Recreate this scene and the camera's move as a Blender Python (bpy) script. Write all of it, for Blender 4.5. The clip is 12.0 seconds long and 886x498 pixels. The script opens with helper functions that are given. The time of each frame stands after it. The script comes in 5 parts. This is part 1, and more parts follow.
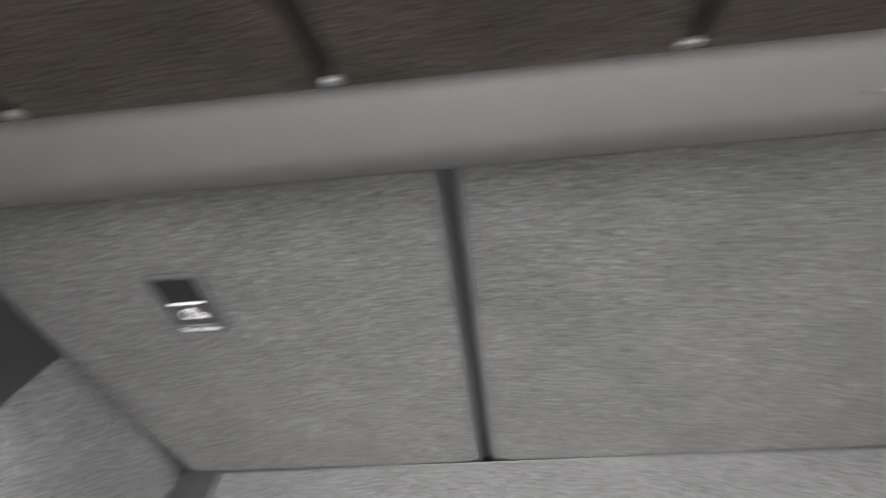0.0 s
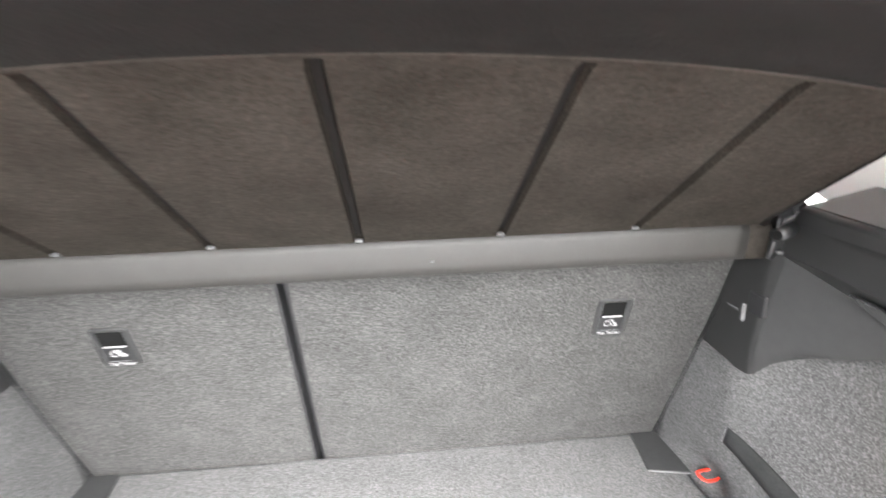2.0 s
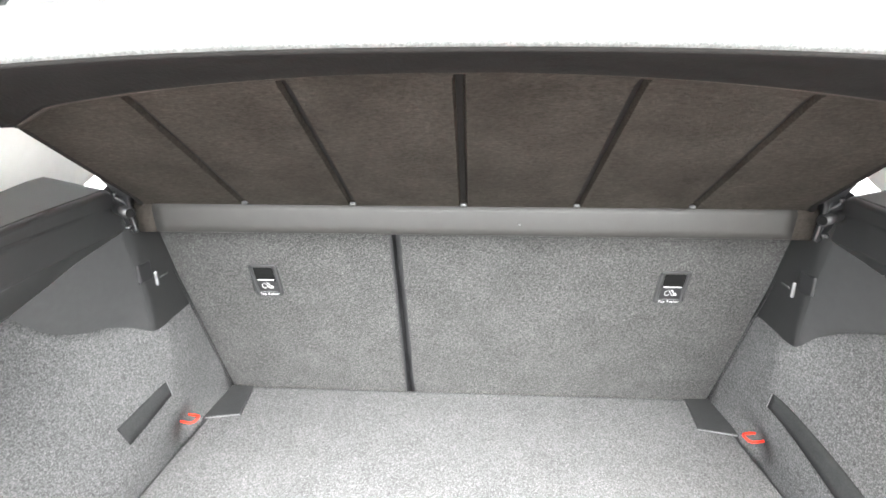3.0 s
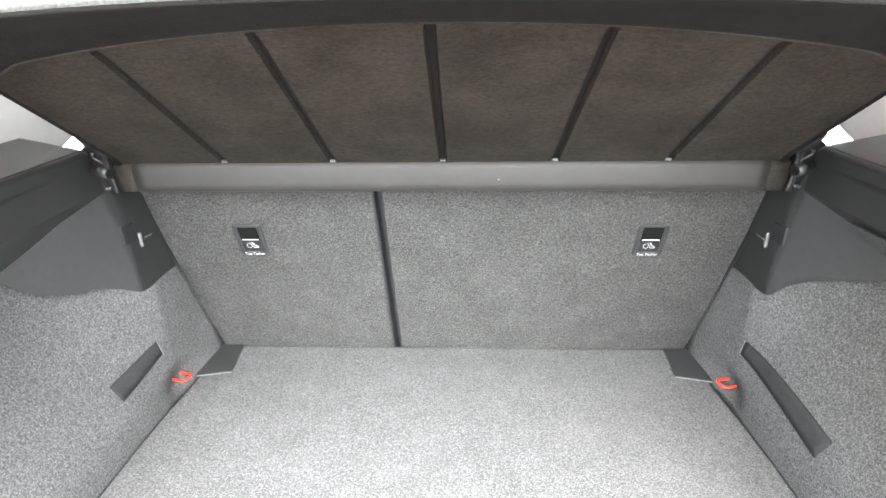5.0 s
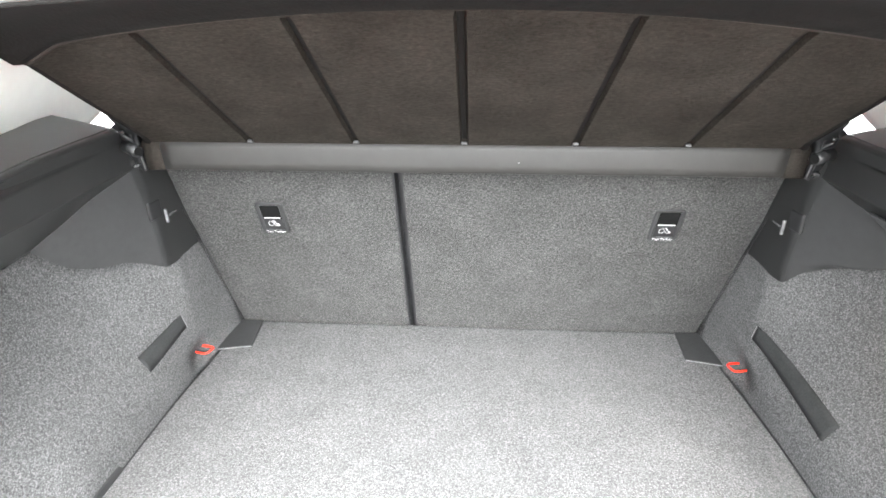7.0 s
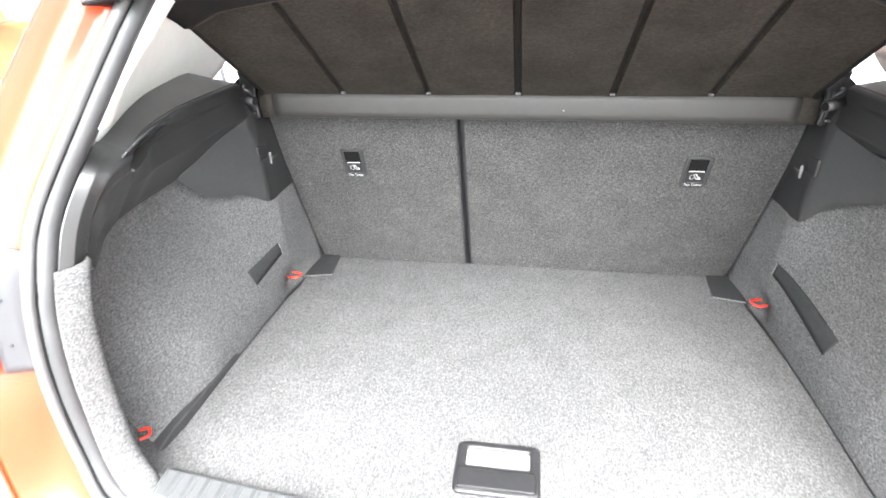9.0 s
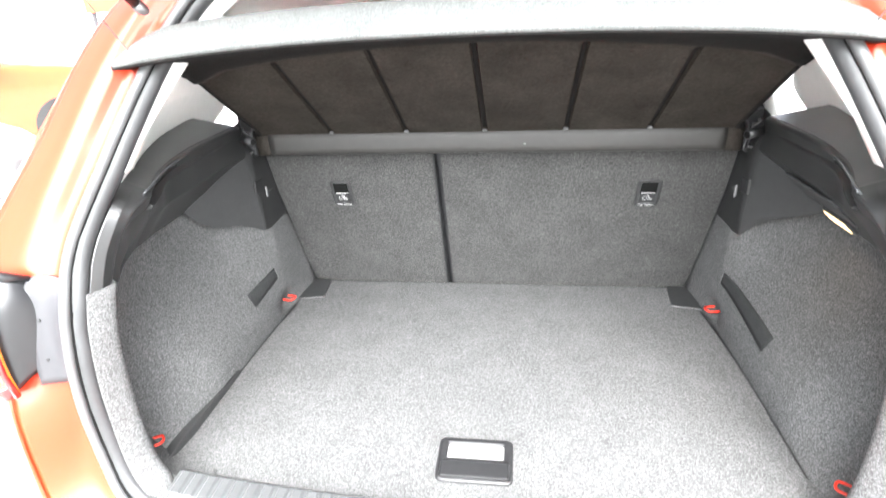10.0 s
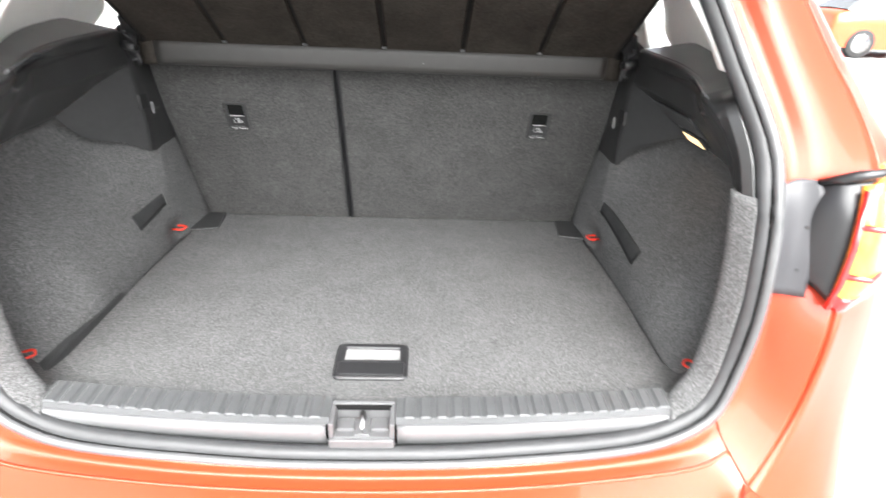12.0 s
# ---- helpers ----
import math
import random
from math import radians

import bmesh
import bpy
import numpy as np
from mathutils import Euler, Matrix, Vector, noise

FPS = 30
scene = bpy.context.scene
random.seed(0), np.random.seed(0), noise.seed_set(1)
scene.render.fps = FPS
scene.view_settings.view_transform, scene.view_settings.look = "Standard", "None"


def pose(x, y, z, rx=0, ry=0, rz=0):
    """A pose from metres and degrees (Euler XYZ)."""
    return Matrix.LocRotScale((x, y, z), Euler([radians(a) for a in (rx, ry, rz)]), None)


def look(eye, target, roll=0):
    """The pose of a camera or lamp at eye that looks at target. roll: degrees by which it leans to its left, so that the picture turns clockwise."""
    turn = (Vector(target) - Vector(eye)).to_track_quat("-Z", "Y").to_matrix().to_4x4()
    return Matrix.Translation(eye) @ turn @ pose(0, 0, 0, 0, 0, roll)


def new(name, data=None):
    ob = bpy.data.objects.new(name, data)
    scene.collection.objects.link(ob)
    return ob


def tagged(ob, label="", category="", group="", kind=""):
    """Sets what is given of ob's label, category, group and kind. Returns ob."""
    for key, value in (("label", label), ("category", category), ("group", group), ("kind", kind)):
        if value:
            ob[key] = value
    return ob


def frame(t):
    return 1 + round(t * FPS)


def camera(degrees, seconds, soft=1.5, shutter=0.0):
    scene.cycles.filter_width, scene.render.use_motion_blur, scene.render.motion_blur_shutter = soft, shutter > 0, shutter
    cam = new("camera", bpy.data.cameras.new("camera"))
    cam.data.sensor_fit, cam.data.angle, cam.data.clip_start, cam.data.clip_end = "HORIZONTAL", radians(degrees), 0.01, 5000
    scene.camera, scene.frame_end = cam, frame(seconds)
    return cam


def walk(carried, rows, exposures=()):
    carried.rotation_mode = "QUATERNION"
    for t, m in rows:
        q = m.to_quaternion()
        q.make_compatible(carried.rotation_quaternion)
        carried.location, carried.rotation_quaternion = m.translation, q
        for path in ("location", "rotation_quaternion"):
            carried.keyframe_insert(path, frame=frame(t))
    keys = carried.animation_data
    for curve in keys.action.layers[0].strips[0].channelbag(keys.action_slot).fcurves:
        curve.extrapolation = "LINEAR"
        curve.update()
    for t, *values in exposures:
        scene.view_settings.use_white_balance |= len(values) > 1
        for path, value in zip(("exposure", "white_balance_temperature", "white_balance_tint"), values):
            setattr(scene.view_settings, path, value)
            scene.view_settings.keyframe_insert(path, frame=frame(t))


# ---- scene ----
# ---- the camera and its walk ----
cam = camera(79.6, 12.0, soft=1.5, shutter=0.3)
PATH = [
    (0, (-0.09, -0.512, 1.179), (-0.276, 1.331, 0.423), -6.5),
    (0.1, (-0.031, -0.52, 1.186), (-0.015, 1.33, 0.426), -6.5),
    (0.2, (0.026, -0.523, 1.193), (0.225, 1.313, 0.426), -6.3),
    (0.4, (0.12, -0.55, 1.188), (0.66, 1.22, 0.442), -6.0),
    (0.5, (0.148, -0.56, 1.188), (0.785, 1.172, 0.435), -5.8),
    (0.7, (0.19, -0.592, 1.183), (0.888, 1.133, 0.45), -5.7),
    (1, (0.198, -0.609, 1.195), (0.95, 1.097, 0.471), -4.5),
    (1.5, (0.137, -0.684, 1.249), (0.719, 1.078, 0.504), -3.7),
    (1.8, (0.076, -0.774, 1.3), (0.41, 1.073, 0.609), -2.2),
    (2, (0.042, -0.827, 1.326), (0.21, 1.075, 0.731), -1.3),
    (2.2, (0.033, -0.885, 1.339), (0.057, 1.033, 0.77), -1.6),
    (2.5, (0.026, -0.934, 1.344), (-0.046, 0.964, 0.717), -2.6),
    (3, (0.015, -0.988, 1.346), (-0.1, 0.901, 0.699), -0.3),
    (3.2, (0.01, -1.0, 1.345), (-0.141, 0.862, 0.629), -2.4),
    (5, (0.031, -1.002, 1.34), (-0.051, 0.839, 0.562), -0.9),
    (5.5, (0.031, -0.998, 1.334), (-0.072, 0.815, 0.497), -0.5),
    (6, (0.023, -1.001, 1.324), (-0.128, 0.709, 0.298), -2.7),
    (6.5, (0.026, -1.017, 1.327), (-0.082, 0.758, 0.41), -1.1),
    (6.7, (0.019, -1.017, 1.349), (-0.083, 0.795, 0.508), -0.7),
    (8.3, (0.013, -1.039, 1.344), (-0.213, 0.733, 0.444), 1.2),
    (8.5, (0.012, -1.079, 1.345), (-0.259, 0.688, 0.448), -0.7),
    (9, (0.023, -1.207, 1.349), (-0.277, 0.545, 0.432), -1.6),
    (9.5, (0.049, -1.32, 1.358), (-0.275, 0.429, 0.442), -3.5),
    (10, (0.064, -1.315, 1.388), (-0.207, 0.485, 0.56), -2.8),
    (10.5, (0.075, -1.307, 1.426), (-0.261, 0.56, 0.791), -3.1),
    (11, (0.071, -1.328, 1.418), (-0.203, 0.544, 0.768), -1.8),
    (11.5, (0.06, -1.355, 1.355), (-0.132, 0.459, 0.534), 0.4),
    (12, (0.082, -1.393, 1.289), (0.165, 0.389, 0.386), 2.5),
]
walk(cam, [(t, look(eye, target, roll)) for t, eye, target, roll in PATH],
     [(0.0, 2.85, 6470, 9), (0.7, 3.15, 6520, 9), (1.6, 3.45, 6520, 9), (2.0, 3.76, 6420, 9), (2.5, 3.77, 6430, 7), (3.0, 3.72, 6330, 7), (6.7, 3.48, 6280, 7), (9.5, 3.34, 6280, 7), (11.0, 3.12, 6220, 8), (11.6, 2.82, 6270, 8), (12.0, 2.4, 6370, 8)])

# ---- world, sun and sky ----
world = bpy.data.worlds.new("overcast_sky")
scene.world = world
world.use_nodes = True
wn = world.node_tree
sky = wn.nodes.new("ShaderNodeTexSky")
sky.sky_type = "NISHITA"
sky.sun_disc = False
sky.sun_elevation, sky.sun_rotation = radians(52), radians(173)
sky.air_density, sky.dust_density, sky.ozone_density = 0.4, 6.5, 0.3
wn.nodes["Background"].inputs[1].default_value = 0.15
cloud = wn.nodes.new("ShaderNodeHueSaturation")
cloud.inputs["Saturation"].default_value = 0.3
wn.links.new(sky.outputs[0], cloud.inputs["Color"])
wn.links.new(cloud.outputs[0], wn.nodes["Background"].inputs[0])
sun_data = bpy.data.lights.new("sun", "SUN")
sun_data.energy, sun_data.angle, sun_data.color = 3.5, radians(88), (1.0, 0.99, 0.98)
sun = new("sun", sun_data)
sun.matrix_world = look((0.35, -2.7, 3.5), (0, 0, 0))


# ---- materials ----
def material(name, colour, rough=0.5, metal=0.0, coat=0.0, spread=0.08, scale=60.0, bump=0.0, bump_scale=400.0, spec=0.5, coat_rough=0.04):
    """A surface with a soft blotchy variation, a fine grain and a fine relief."""
    m = bpy.data.materials.new(name)
    m.use_nodes = True
    nt = m.node_tree
    b = nt.nodes["Principled BSDF"]
    b.inputs["Roughness"].default_value = rough
    b.inputs["Metallic"].default_value = metal
    b.inputs["Coat Weight"].default_value = coat
    b.inputs["Coat Roughness"].default_value = coat_rough
    b.inputs["Specular IOR Level"].default_value = spec
    co = nt.nodes.new("ShaderNodeTexCoord")
    n1, n2 = nt.nodes.new("ShaderNodeTexNoise"), nt.nodes.new("ShaderNodeTexNoise")
    n1.inputs["Scale"].default_value, n1.inputs["Detail"].default_value = scale * 0.08, 4
    n2.inputs["Scale"].default_value, n2.inputs["Detail"].default_value = scale, 3
    mix = nt.nodes.new("ShaderNodeMath")
    mix.operation = "ADD"
    ramp = nt.nodes.new("ShaderNodeValToRGB")
    lo = [max(0.0, c * (1 - spread)) for c in colour]
    hi = [min(1.0, c * (1 + spread)) for c in colour]
    ramp.color_ramp.elements[0].color, ramp.color_ramp.elements[1].color = (*lo, 1), (*hi, 1)
    ramp.color_ramp.elements[0].position, ramp.color_ramp.elements[1].position = 0.35, 0.65
    half = nt.nodes.new("ShaderNodeMath")
    half.operation, half.inputs[1].default_value = "MULTIPLY", 0.5
    for n in (n1, n2):
        nt.links.new(co.outputs["Object"], n.inputs["Vector"])
    nt.links.new(n1.outputs["Fac"], mix.inputs[0])
    nt.links.new(n2.outputs["Fac"], mix.inputs[1])
    nt.links.new(mix.outputs[0], half.inputs[0])
    nt.links.new(half.outputs[0], ramp.inputs[0])
    nt.links.new(ramp.outputs[0], b.inputs["Base Color"])
    if bump:
        n3, bp = nt.nodes.new("ShaderNodeTexNoise"), nt.nodes.new("ShaderNodeBump")
        n3.inputs["Scale"].default_value, n3.inputs["Detail"].default_value = bump_scale, 2
        bp.inputs["Strength"].default_value, bp.inputs["Distance"].default_value = bump, 0.002
        nt.links.new(co.outputs["Object"], n3.inputs["Vector"])
        nt.links.new(n3.outputs["Fac"], bp.inputs["Height"])
        nt.links.new(bp.outputs[0], b.inputs["Normal"])
    return m


def felt(name, dark, mid, light, scale=230.0, relief=0.6, stretch=(1, 1, 1), patch=0.12, stops=(0.34, 0.5, 0.68)):
    """Needle-punched boot carpet: three heathered yarn tones in small flecks, with a slow unevenness."""
    m = bpy.data.materials.new(name)
    m.use_nodes = True
    nt = m.node_tree
    b = nt.nodes["Principled BSDF"]
    b.inputs["Roughness"].default_value = 0.95
    b.inputs["Specular IOR Level"].default_value = 0.15 if mid[0] > 0.1 else 0.03
    b.inputs["Sheen Weight"].default_value = 0.15 if mid[0] > 0.1 else 0.0
    b.inputs["Sheen Roughness"].default_value = 0.6
    co = nt.nodes.new("ShaderNodeTexCoord")
    warp = nt.nodes.new("ShaderNodeTexNoise")
    warp.inputs["Scale"].default_value, warp.inputs["Detail"].default_value = scale * 0.5, 2
    fleck = nt.nodes.new("ShaderNodeTexNoise")
    fleck.inputs["Scale"].default_value, fleck.inputs["Detail"].default_value = scale, 3
    fleck.inputs["Roughness"].default_value = 0.6
    fleck.inputs["Distortion"].default_value = 0.7
    slow = nt.nodes.new("ShaderNodeTexNoise")
    slow.inputs["Scale"].default_value, slow.inputs["Detail"].default_value = 13.0, 5
    ramp = nt.nodes.new("ShaderNodeValToRGB")
    e = ramp.color_ramp.elements
    e[0].position, e[0].color = stops[0], (*dark, 1)
    e[1].position, e[1].color = stops[2], (*light, 1)
    k = e.new(stops[1])
    k.color = (*mid, 1)
    tone = nt.nodes.new("ShaderNodeMapRange")
    tone.inputs["From Min"].default_value, tone.inputs["From Max"].default_value = 0.25, 0.75
    tone.inputs["To Min"].default_value, tone.inputs["To Max"].default_value = 1 - patch, 1 + patch
    spin = nt.nodes.new("ShaderNodeMapping")
    spin.inputs["Scale"].default_value = stretch
    tint = nt.nodes.new("ShaderNodeMix")
    tint.data_type, tint.blend_type = "RGBA", "MULTIPLY"
    tint.inputs["Factor"].default_value = 1.0
    bp = nt.nodes.new("ShaderNodeBump")
    bp.inputs["Strength"].default_value, bp.inputs["Distance"].default_value = relief, 0.003
    add = nt.nodes.new("ShaderNodeMath")
    add.operation = "MULTIPLY_ADD"
    add.inputs[1].default_value = 0.25
    nt.links.new(co.outputs["Object"], spin.inputs["Vector"])
    nt.links.new(co.outputs["Object"], slow.inputs["Vector"])
    for n in (warp, fleck):
        nt.links.new(spin.outputs["Vector"], n.inputs["Vector"])
    nt.links.new(warp.outputs["Fac"], add.inputs[0])
    scaled = nt.nodes.new("ShaderNodeMath")
    scaled.operation, scaled.inputs[1].default_value = "MULTIPLY", 0.75
    nt.links.new(fleck.outputs["Fac"], scaled.inputs[0])
    nt.links.new(scaled.outputs[0], add.inputs[2])
    nt.links.new(add.outputs[0], ramp.inputs[0])
    nt.links.new(slow.outputs["Fac"], tone.inputs["Value"])
    nt.links.new(ramp.outputs[0], tint.inputs["A"])
    nt.links.new(tone.outputs[0], tint.inputs["B"])
    nt.links.new(tint.outputs["Result"], b.inputs["Base Color"])
    nt.links.new(fleck.outputs["Fac"], bp.inputs["Height"])
    nt.links.new(bp.outputs[0], b.inputs["Normal"])
    return m


def glass(name, colour=(1, 1, 1), rough=0.0):
    m = bpy.data.materials.new(name)
    m.use_nodes = True
    b = m.node_tree.nodes["Principled BSDF"]
    b.inputs["Base Color"].default_value = (*colour, 1)
    b.inputs["Roughness"].default_value = rough
    b.inputs["Transmission Weight"].default_value = 1.0
    b.inputs["IOR"].default_value = 1.1
    return m


def glowing(name, colour, strength):
    m = bpy.data.materials.new(name)
    m.use_nodes = True
    b = m.node_tree.nodes["Principled BSDF"]
    b.inputs["Base Color"].default_value = (*colour, 1)
    b.inputs["Emission Color"].default_value = (*colour, 1)
    b.inputs["Emission Strength"].default_value = strength
    return m


CARPET = felt("grey_heather_carpet", (0.041, 0.0412, 0.0415), (0.079, 0.0795, 0.08), (0.15, 0.15, 0.149), 460, 0.42, (1, 1, 1), 0.09, (0.34, 0.5, 0.67))
FELT_DARK = material("black_felt_border_and_groove_shade", (0.0052, 0.0047, 0.0044), 0.95, spread=0.25, scale=70, bump=0.3, bump_scale=260, spec=0.15)
FELT = felt("brown_black_felt", (0.0168, 0.0147, 0.0127), (0.0229, 0.0202, 0.0176), (0.0318, 0.0282, 0.0247), 330, 0.6, (0.6, 1.1, 1.1), 0.3)
# paler felt: the highlight along the shelf ridge is put into the colour
RIDGE = felt("brown_felt_ridge_highlight", (0.03, 0.027, 0.0242), (0.039, 0.0355, 0.032), (0.05, 0.0455, 0.041), 330, 0.4, (0.6, 1.1, 1.1), 0.2)
# darkened copy of the boot carpet: shade on the seat backs put into the colour
SEAT_CARPET = felt("shaded_heather_seat_carpet", (0.0242, 0.024, 0.0236), (0.0475, 0.0472, 0.0465), (0.097, 0.096, 0.0945), 460, 0.45, (1, 1, 1), 0.14, (0.34, 0.5, 0.67))
LIP_CARPET = felt("pale_grey_shelf_carpet", (0.072, 0.0755, 0.0748), (0.1, 0.105, 0.103), (0.145, 0.15, 0.147), 620, 0.35)
FLAP = material("grey_brown_hinge_strip", (0.015, 0.0142, 0.0132), 0.62, spread=0.15, scale=50, bump=0.1, bump_scale=500)
BLACK = material("grained_black_plastic", (0.026, 0.0265, 0.027), 0.55, spec=0.35, spread=0.12, scale=90, bump=0.12, bump_scale=900)
# lighter copy of the black plastic: light on the facet put into its colour
GRAINED_LIT = material("grained_plastic_lit_facet", (0.034, 0.0343, 0.0348), 0.6, spec=0.35, spread=0.1, scale=90, bump=0.15, bump_scale=900)
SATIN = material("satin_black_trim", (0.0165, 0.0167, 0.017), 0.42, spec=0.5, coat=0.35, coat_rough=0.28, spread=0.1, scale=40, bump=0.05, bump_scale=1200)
LEDGE = material("satin_ledge_top", (0.0135, 0.0138, 0.0141), 0.38, spec=0.5, coat=0.6, coat_rough=0.24, spread=0.1, scale=40)
WEBBING = material("black_elastic_webbing", (0.024, 0.0245, 0.025), 0.8, spread=0.2, scale=300, bump=0.2, bump_scale=900, spec=0.2)
DEEP = material("deep_black_recess", (0.006, 0.006, 0.006), 0.9, spread=0.2, spec=0.1)
GLOSS = material("glossy_black_trim", (0.06, 0.062, 0.065), 0.16, spread=0.08, scale=40)
GREY = material("dark_grey_sill_plastic", (0.053, 0.0545, 0.056), 0.42, spread=0.12, scale=80, bump=0.1, bump_scale=900)
SILL = material("pale_grey_sill_edge", (0.1, 0.101, 0.103), 0.32, spread=0.05, scale=30)
GRIP = material("pale_grey_grip_recess", (0.17, 0.17, 0.168), 0.6, spread=0.1, scale=120)
BAG = material("grey_hook_plastic", (0.1, 0.1, 0.103), 0.4, spread=0.05)
BRACKET = material("dark_bracket_plastic", (0.016, 0.016, 0.017), 0.4, spread=0.2, scale=90)
RUBBER = material("rubber_weatherstrip", (0.034, 0.0348, 0.036), 0.5, spec=0.4, spread=0.15, scale=50)
LIP_RUBBER = material("paler_outer_seal_lip", (0.066, 0.067, 0.0685), 0.45, spread=0.12, scale=50)
FLANGE = material("grey_sealed_flange", (0.034, 0.034, 0.037), 0.4, spread=0.12, scale=30, spec=0.4)
WELL = material("grey_latch_well_plastic", (0.075, 0.075, 0.077), 0.45, spread=0.12, scale=80)
LAMP_BLACK = material("glossy_lamp_housing", (0.012, 0.012, 0.013), 0.3, spread=0.1, scale=60, spec=0.5)
ORANGE_RED = material("orange_red_paint", (0.66, 0.085, 0.025), 0.3, metal=0.2, coat=1.0, spread=0.05, scale=8)
RED = material("red_car_paint", (0.4, 0.031, 0.009), 0.38, metal=0.1, spec=0.3, coat=0.28, spread=0.05, scale=8)
RED_PLASTIC = material("red_plastic", (0.62, 0.03, 0.015), 0.35, spread=0.08, scale=60)
LINING = material("pale_grey_pillar_lining", (0.77, 0.785, 0.76), 0.7, spread=0.03, scale=60, bump=0.1, bump_scale=700)
WHITE = material("white_print", (0.36, 0.36, 0.36), 0.5, spread=0.02)
METAL = material("bright_metal", (0.6, 0.6, 0.6), 0.25, metal=1.0, spread=0.1)
STEEL = material("grey_zinc_steel", (0.13, 0.13, 0.13), 0.5, metal=1.0, spread=0.15, scale=200)
SEAT = material("charcoal_seat_cloth", (0.02, 0.02, 0.022), 0.9, spread=0.25, scale=120, bump=0.3, bump_scale=500)
TYRE = material("tyre_rubber", (0.02, 0.02, 0.02), 0.8, spread=0.2)
CONCRETE = material("pale_concrete", (0.27, 0.268, 0.262), 0.8, spread=0.12, scale=6, bump=0.2, bump_scale=60)
WHITE_PAINT = material("white_car_paint", (0.8, 0.8, 0.78), 0.3, coat=1.0, spread=0.02, scale=8)
WALL = material("white_backdrop_wall", (0.7, 0.69, 0.67), 0.85, spread=0.04, scale=4)
AMBER = material("amber_lamp_lens", (0.8, 0.27, 0.03), 0.12, coat=1.0, spread=0.1, scale=200)
LENS_RED = material("red_lamp_lens", (0.5, 0.01, 0.01), 0.1, coat=1.0, spread=0.1, scale=200)
LAMP_GLOW = glowing("warm_lit_lamp_lens", (1.0, 0.66, 0.3), 0.4)
WINDOW = glass("clear_window_glass")
# base raised to grey: pale reflection on parked cars' windows put into the colour
DARK_GLASS = material("tinted_glass_reflection_grey", (0.1, 0.103, 0.105), 0.05, spread=0.1, coat=1.0)
MIRROR = material("mirror_glass", (0.75, 0.76, 0.78), 0.03, metal=1.0, spread=0.02)


# ---- building helpers ----
def base(name, place, label, category, group="", kind=""):
    """An empty that carries a thing's parts, at the thing's foot."""
    ob = new(name)
    ob.empty_display_size = 0.05
    ob.location = place
    bpy.context.view_layer.update()
    return tagged(ob, label, category, group, kind)


def part(name, bm, mat, parent=None, label="", smooth=False, thick=0.0, offset=-1.0, facing=None, hem=True):
    """Links a bmesh, in world coordinates, as one mesh object under a thing or a part."""
    me = bpy.data.meshes.new(name)
    bmesh.ops.recalc_face_normals(bm, faces=bm.faces)
    if facing and sum((f.normal * f.calc_area() for f in bm.faces), Vector()).dot(Vector(facing)) < 0:
        bmesh.ops.reverse_faces(bm, faces=bm.faces)
    bm.to_mesh(me)
    bm.free()
    for p in me.polygons:
        p.use_smooth = smooth
    me.materials.append(mat)
    ob = new(name, me)
    if parent:
        ob.parent = parent
        ob.matrix_parent_inverse = parent.matrix_world.inverted()
    if thick:
        mod = ob.modifiers.new("thickness", "SOLIDIFY")
        mod.thickness, mod.offset, mod.use_rim = thick, offset, hem
    if label:
        tagged(ob, label)
    return ob


def spline(points, n):
    """n points evenly along a smooth curve through the given points."""
    p = np.array(points, float)
    q = np.vstack([2 * p[0] - p[1], p, 2 * p[-1] - p[-2]])
    out = []
    for t in np.linspace(0, len(p) - 1, n):
        i = min(int(t), len(p) - 2)
        f = t - i
        a, b, c, d = q[i], q[i + 1], q[i + 2], q[i + 3]
        out.append(0.5 * (2 * b + (c - a) * f + (2 * a - 5 * b + 4 * c - d) * f * f + (3 * b - a - 3 * c + d) * f ** 3))
    return np.array(out)


def grid(rows, bm=None, closed=False):
    """Faces between rows of points."""
    bm = bm or bmesh.new()
    vs = [[bm.verts.new(tuple(float(c) for c in p)) for p in r] for r in rows]
    n = len(vs[0])
    for a, b in zip(vs, vs[1:] + ([vs[0]] if closed else [])):
        for j in range(n - 1):
            bm.faces.new((a[j], a[j + 1], b[j + 1], b[j]))
    return bm


def resample(rows, nu=0, nv=0):
    """Rows of points smoothed to nu rows of nv points."""
    r = [spline(x, nv) if nv else np.array(x, float) for x in rows]
    if nu:
        r = np.transpose(np.array([spline([x[j] for x in r], nu) for j in range(len(r[0]))]), (1, 0, 2))
    return list(r)


def loft(rows, nu=0, nv=0):
    """A smooth sheet through rows of points, refined to nu rows of nv points."""
    return grid(resample(rows, nu, nv))


def flip(points, s):
    return [(s * x, y, z) for x, y, z in points]


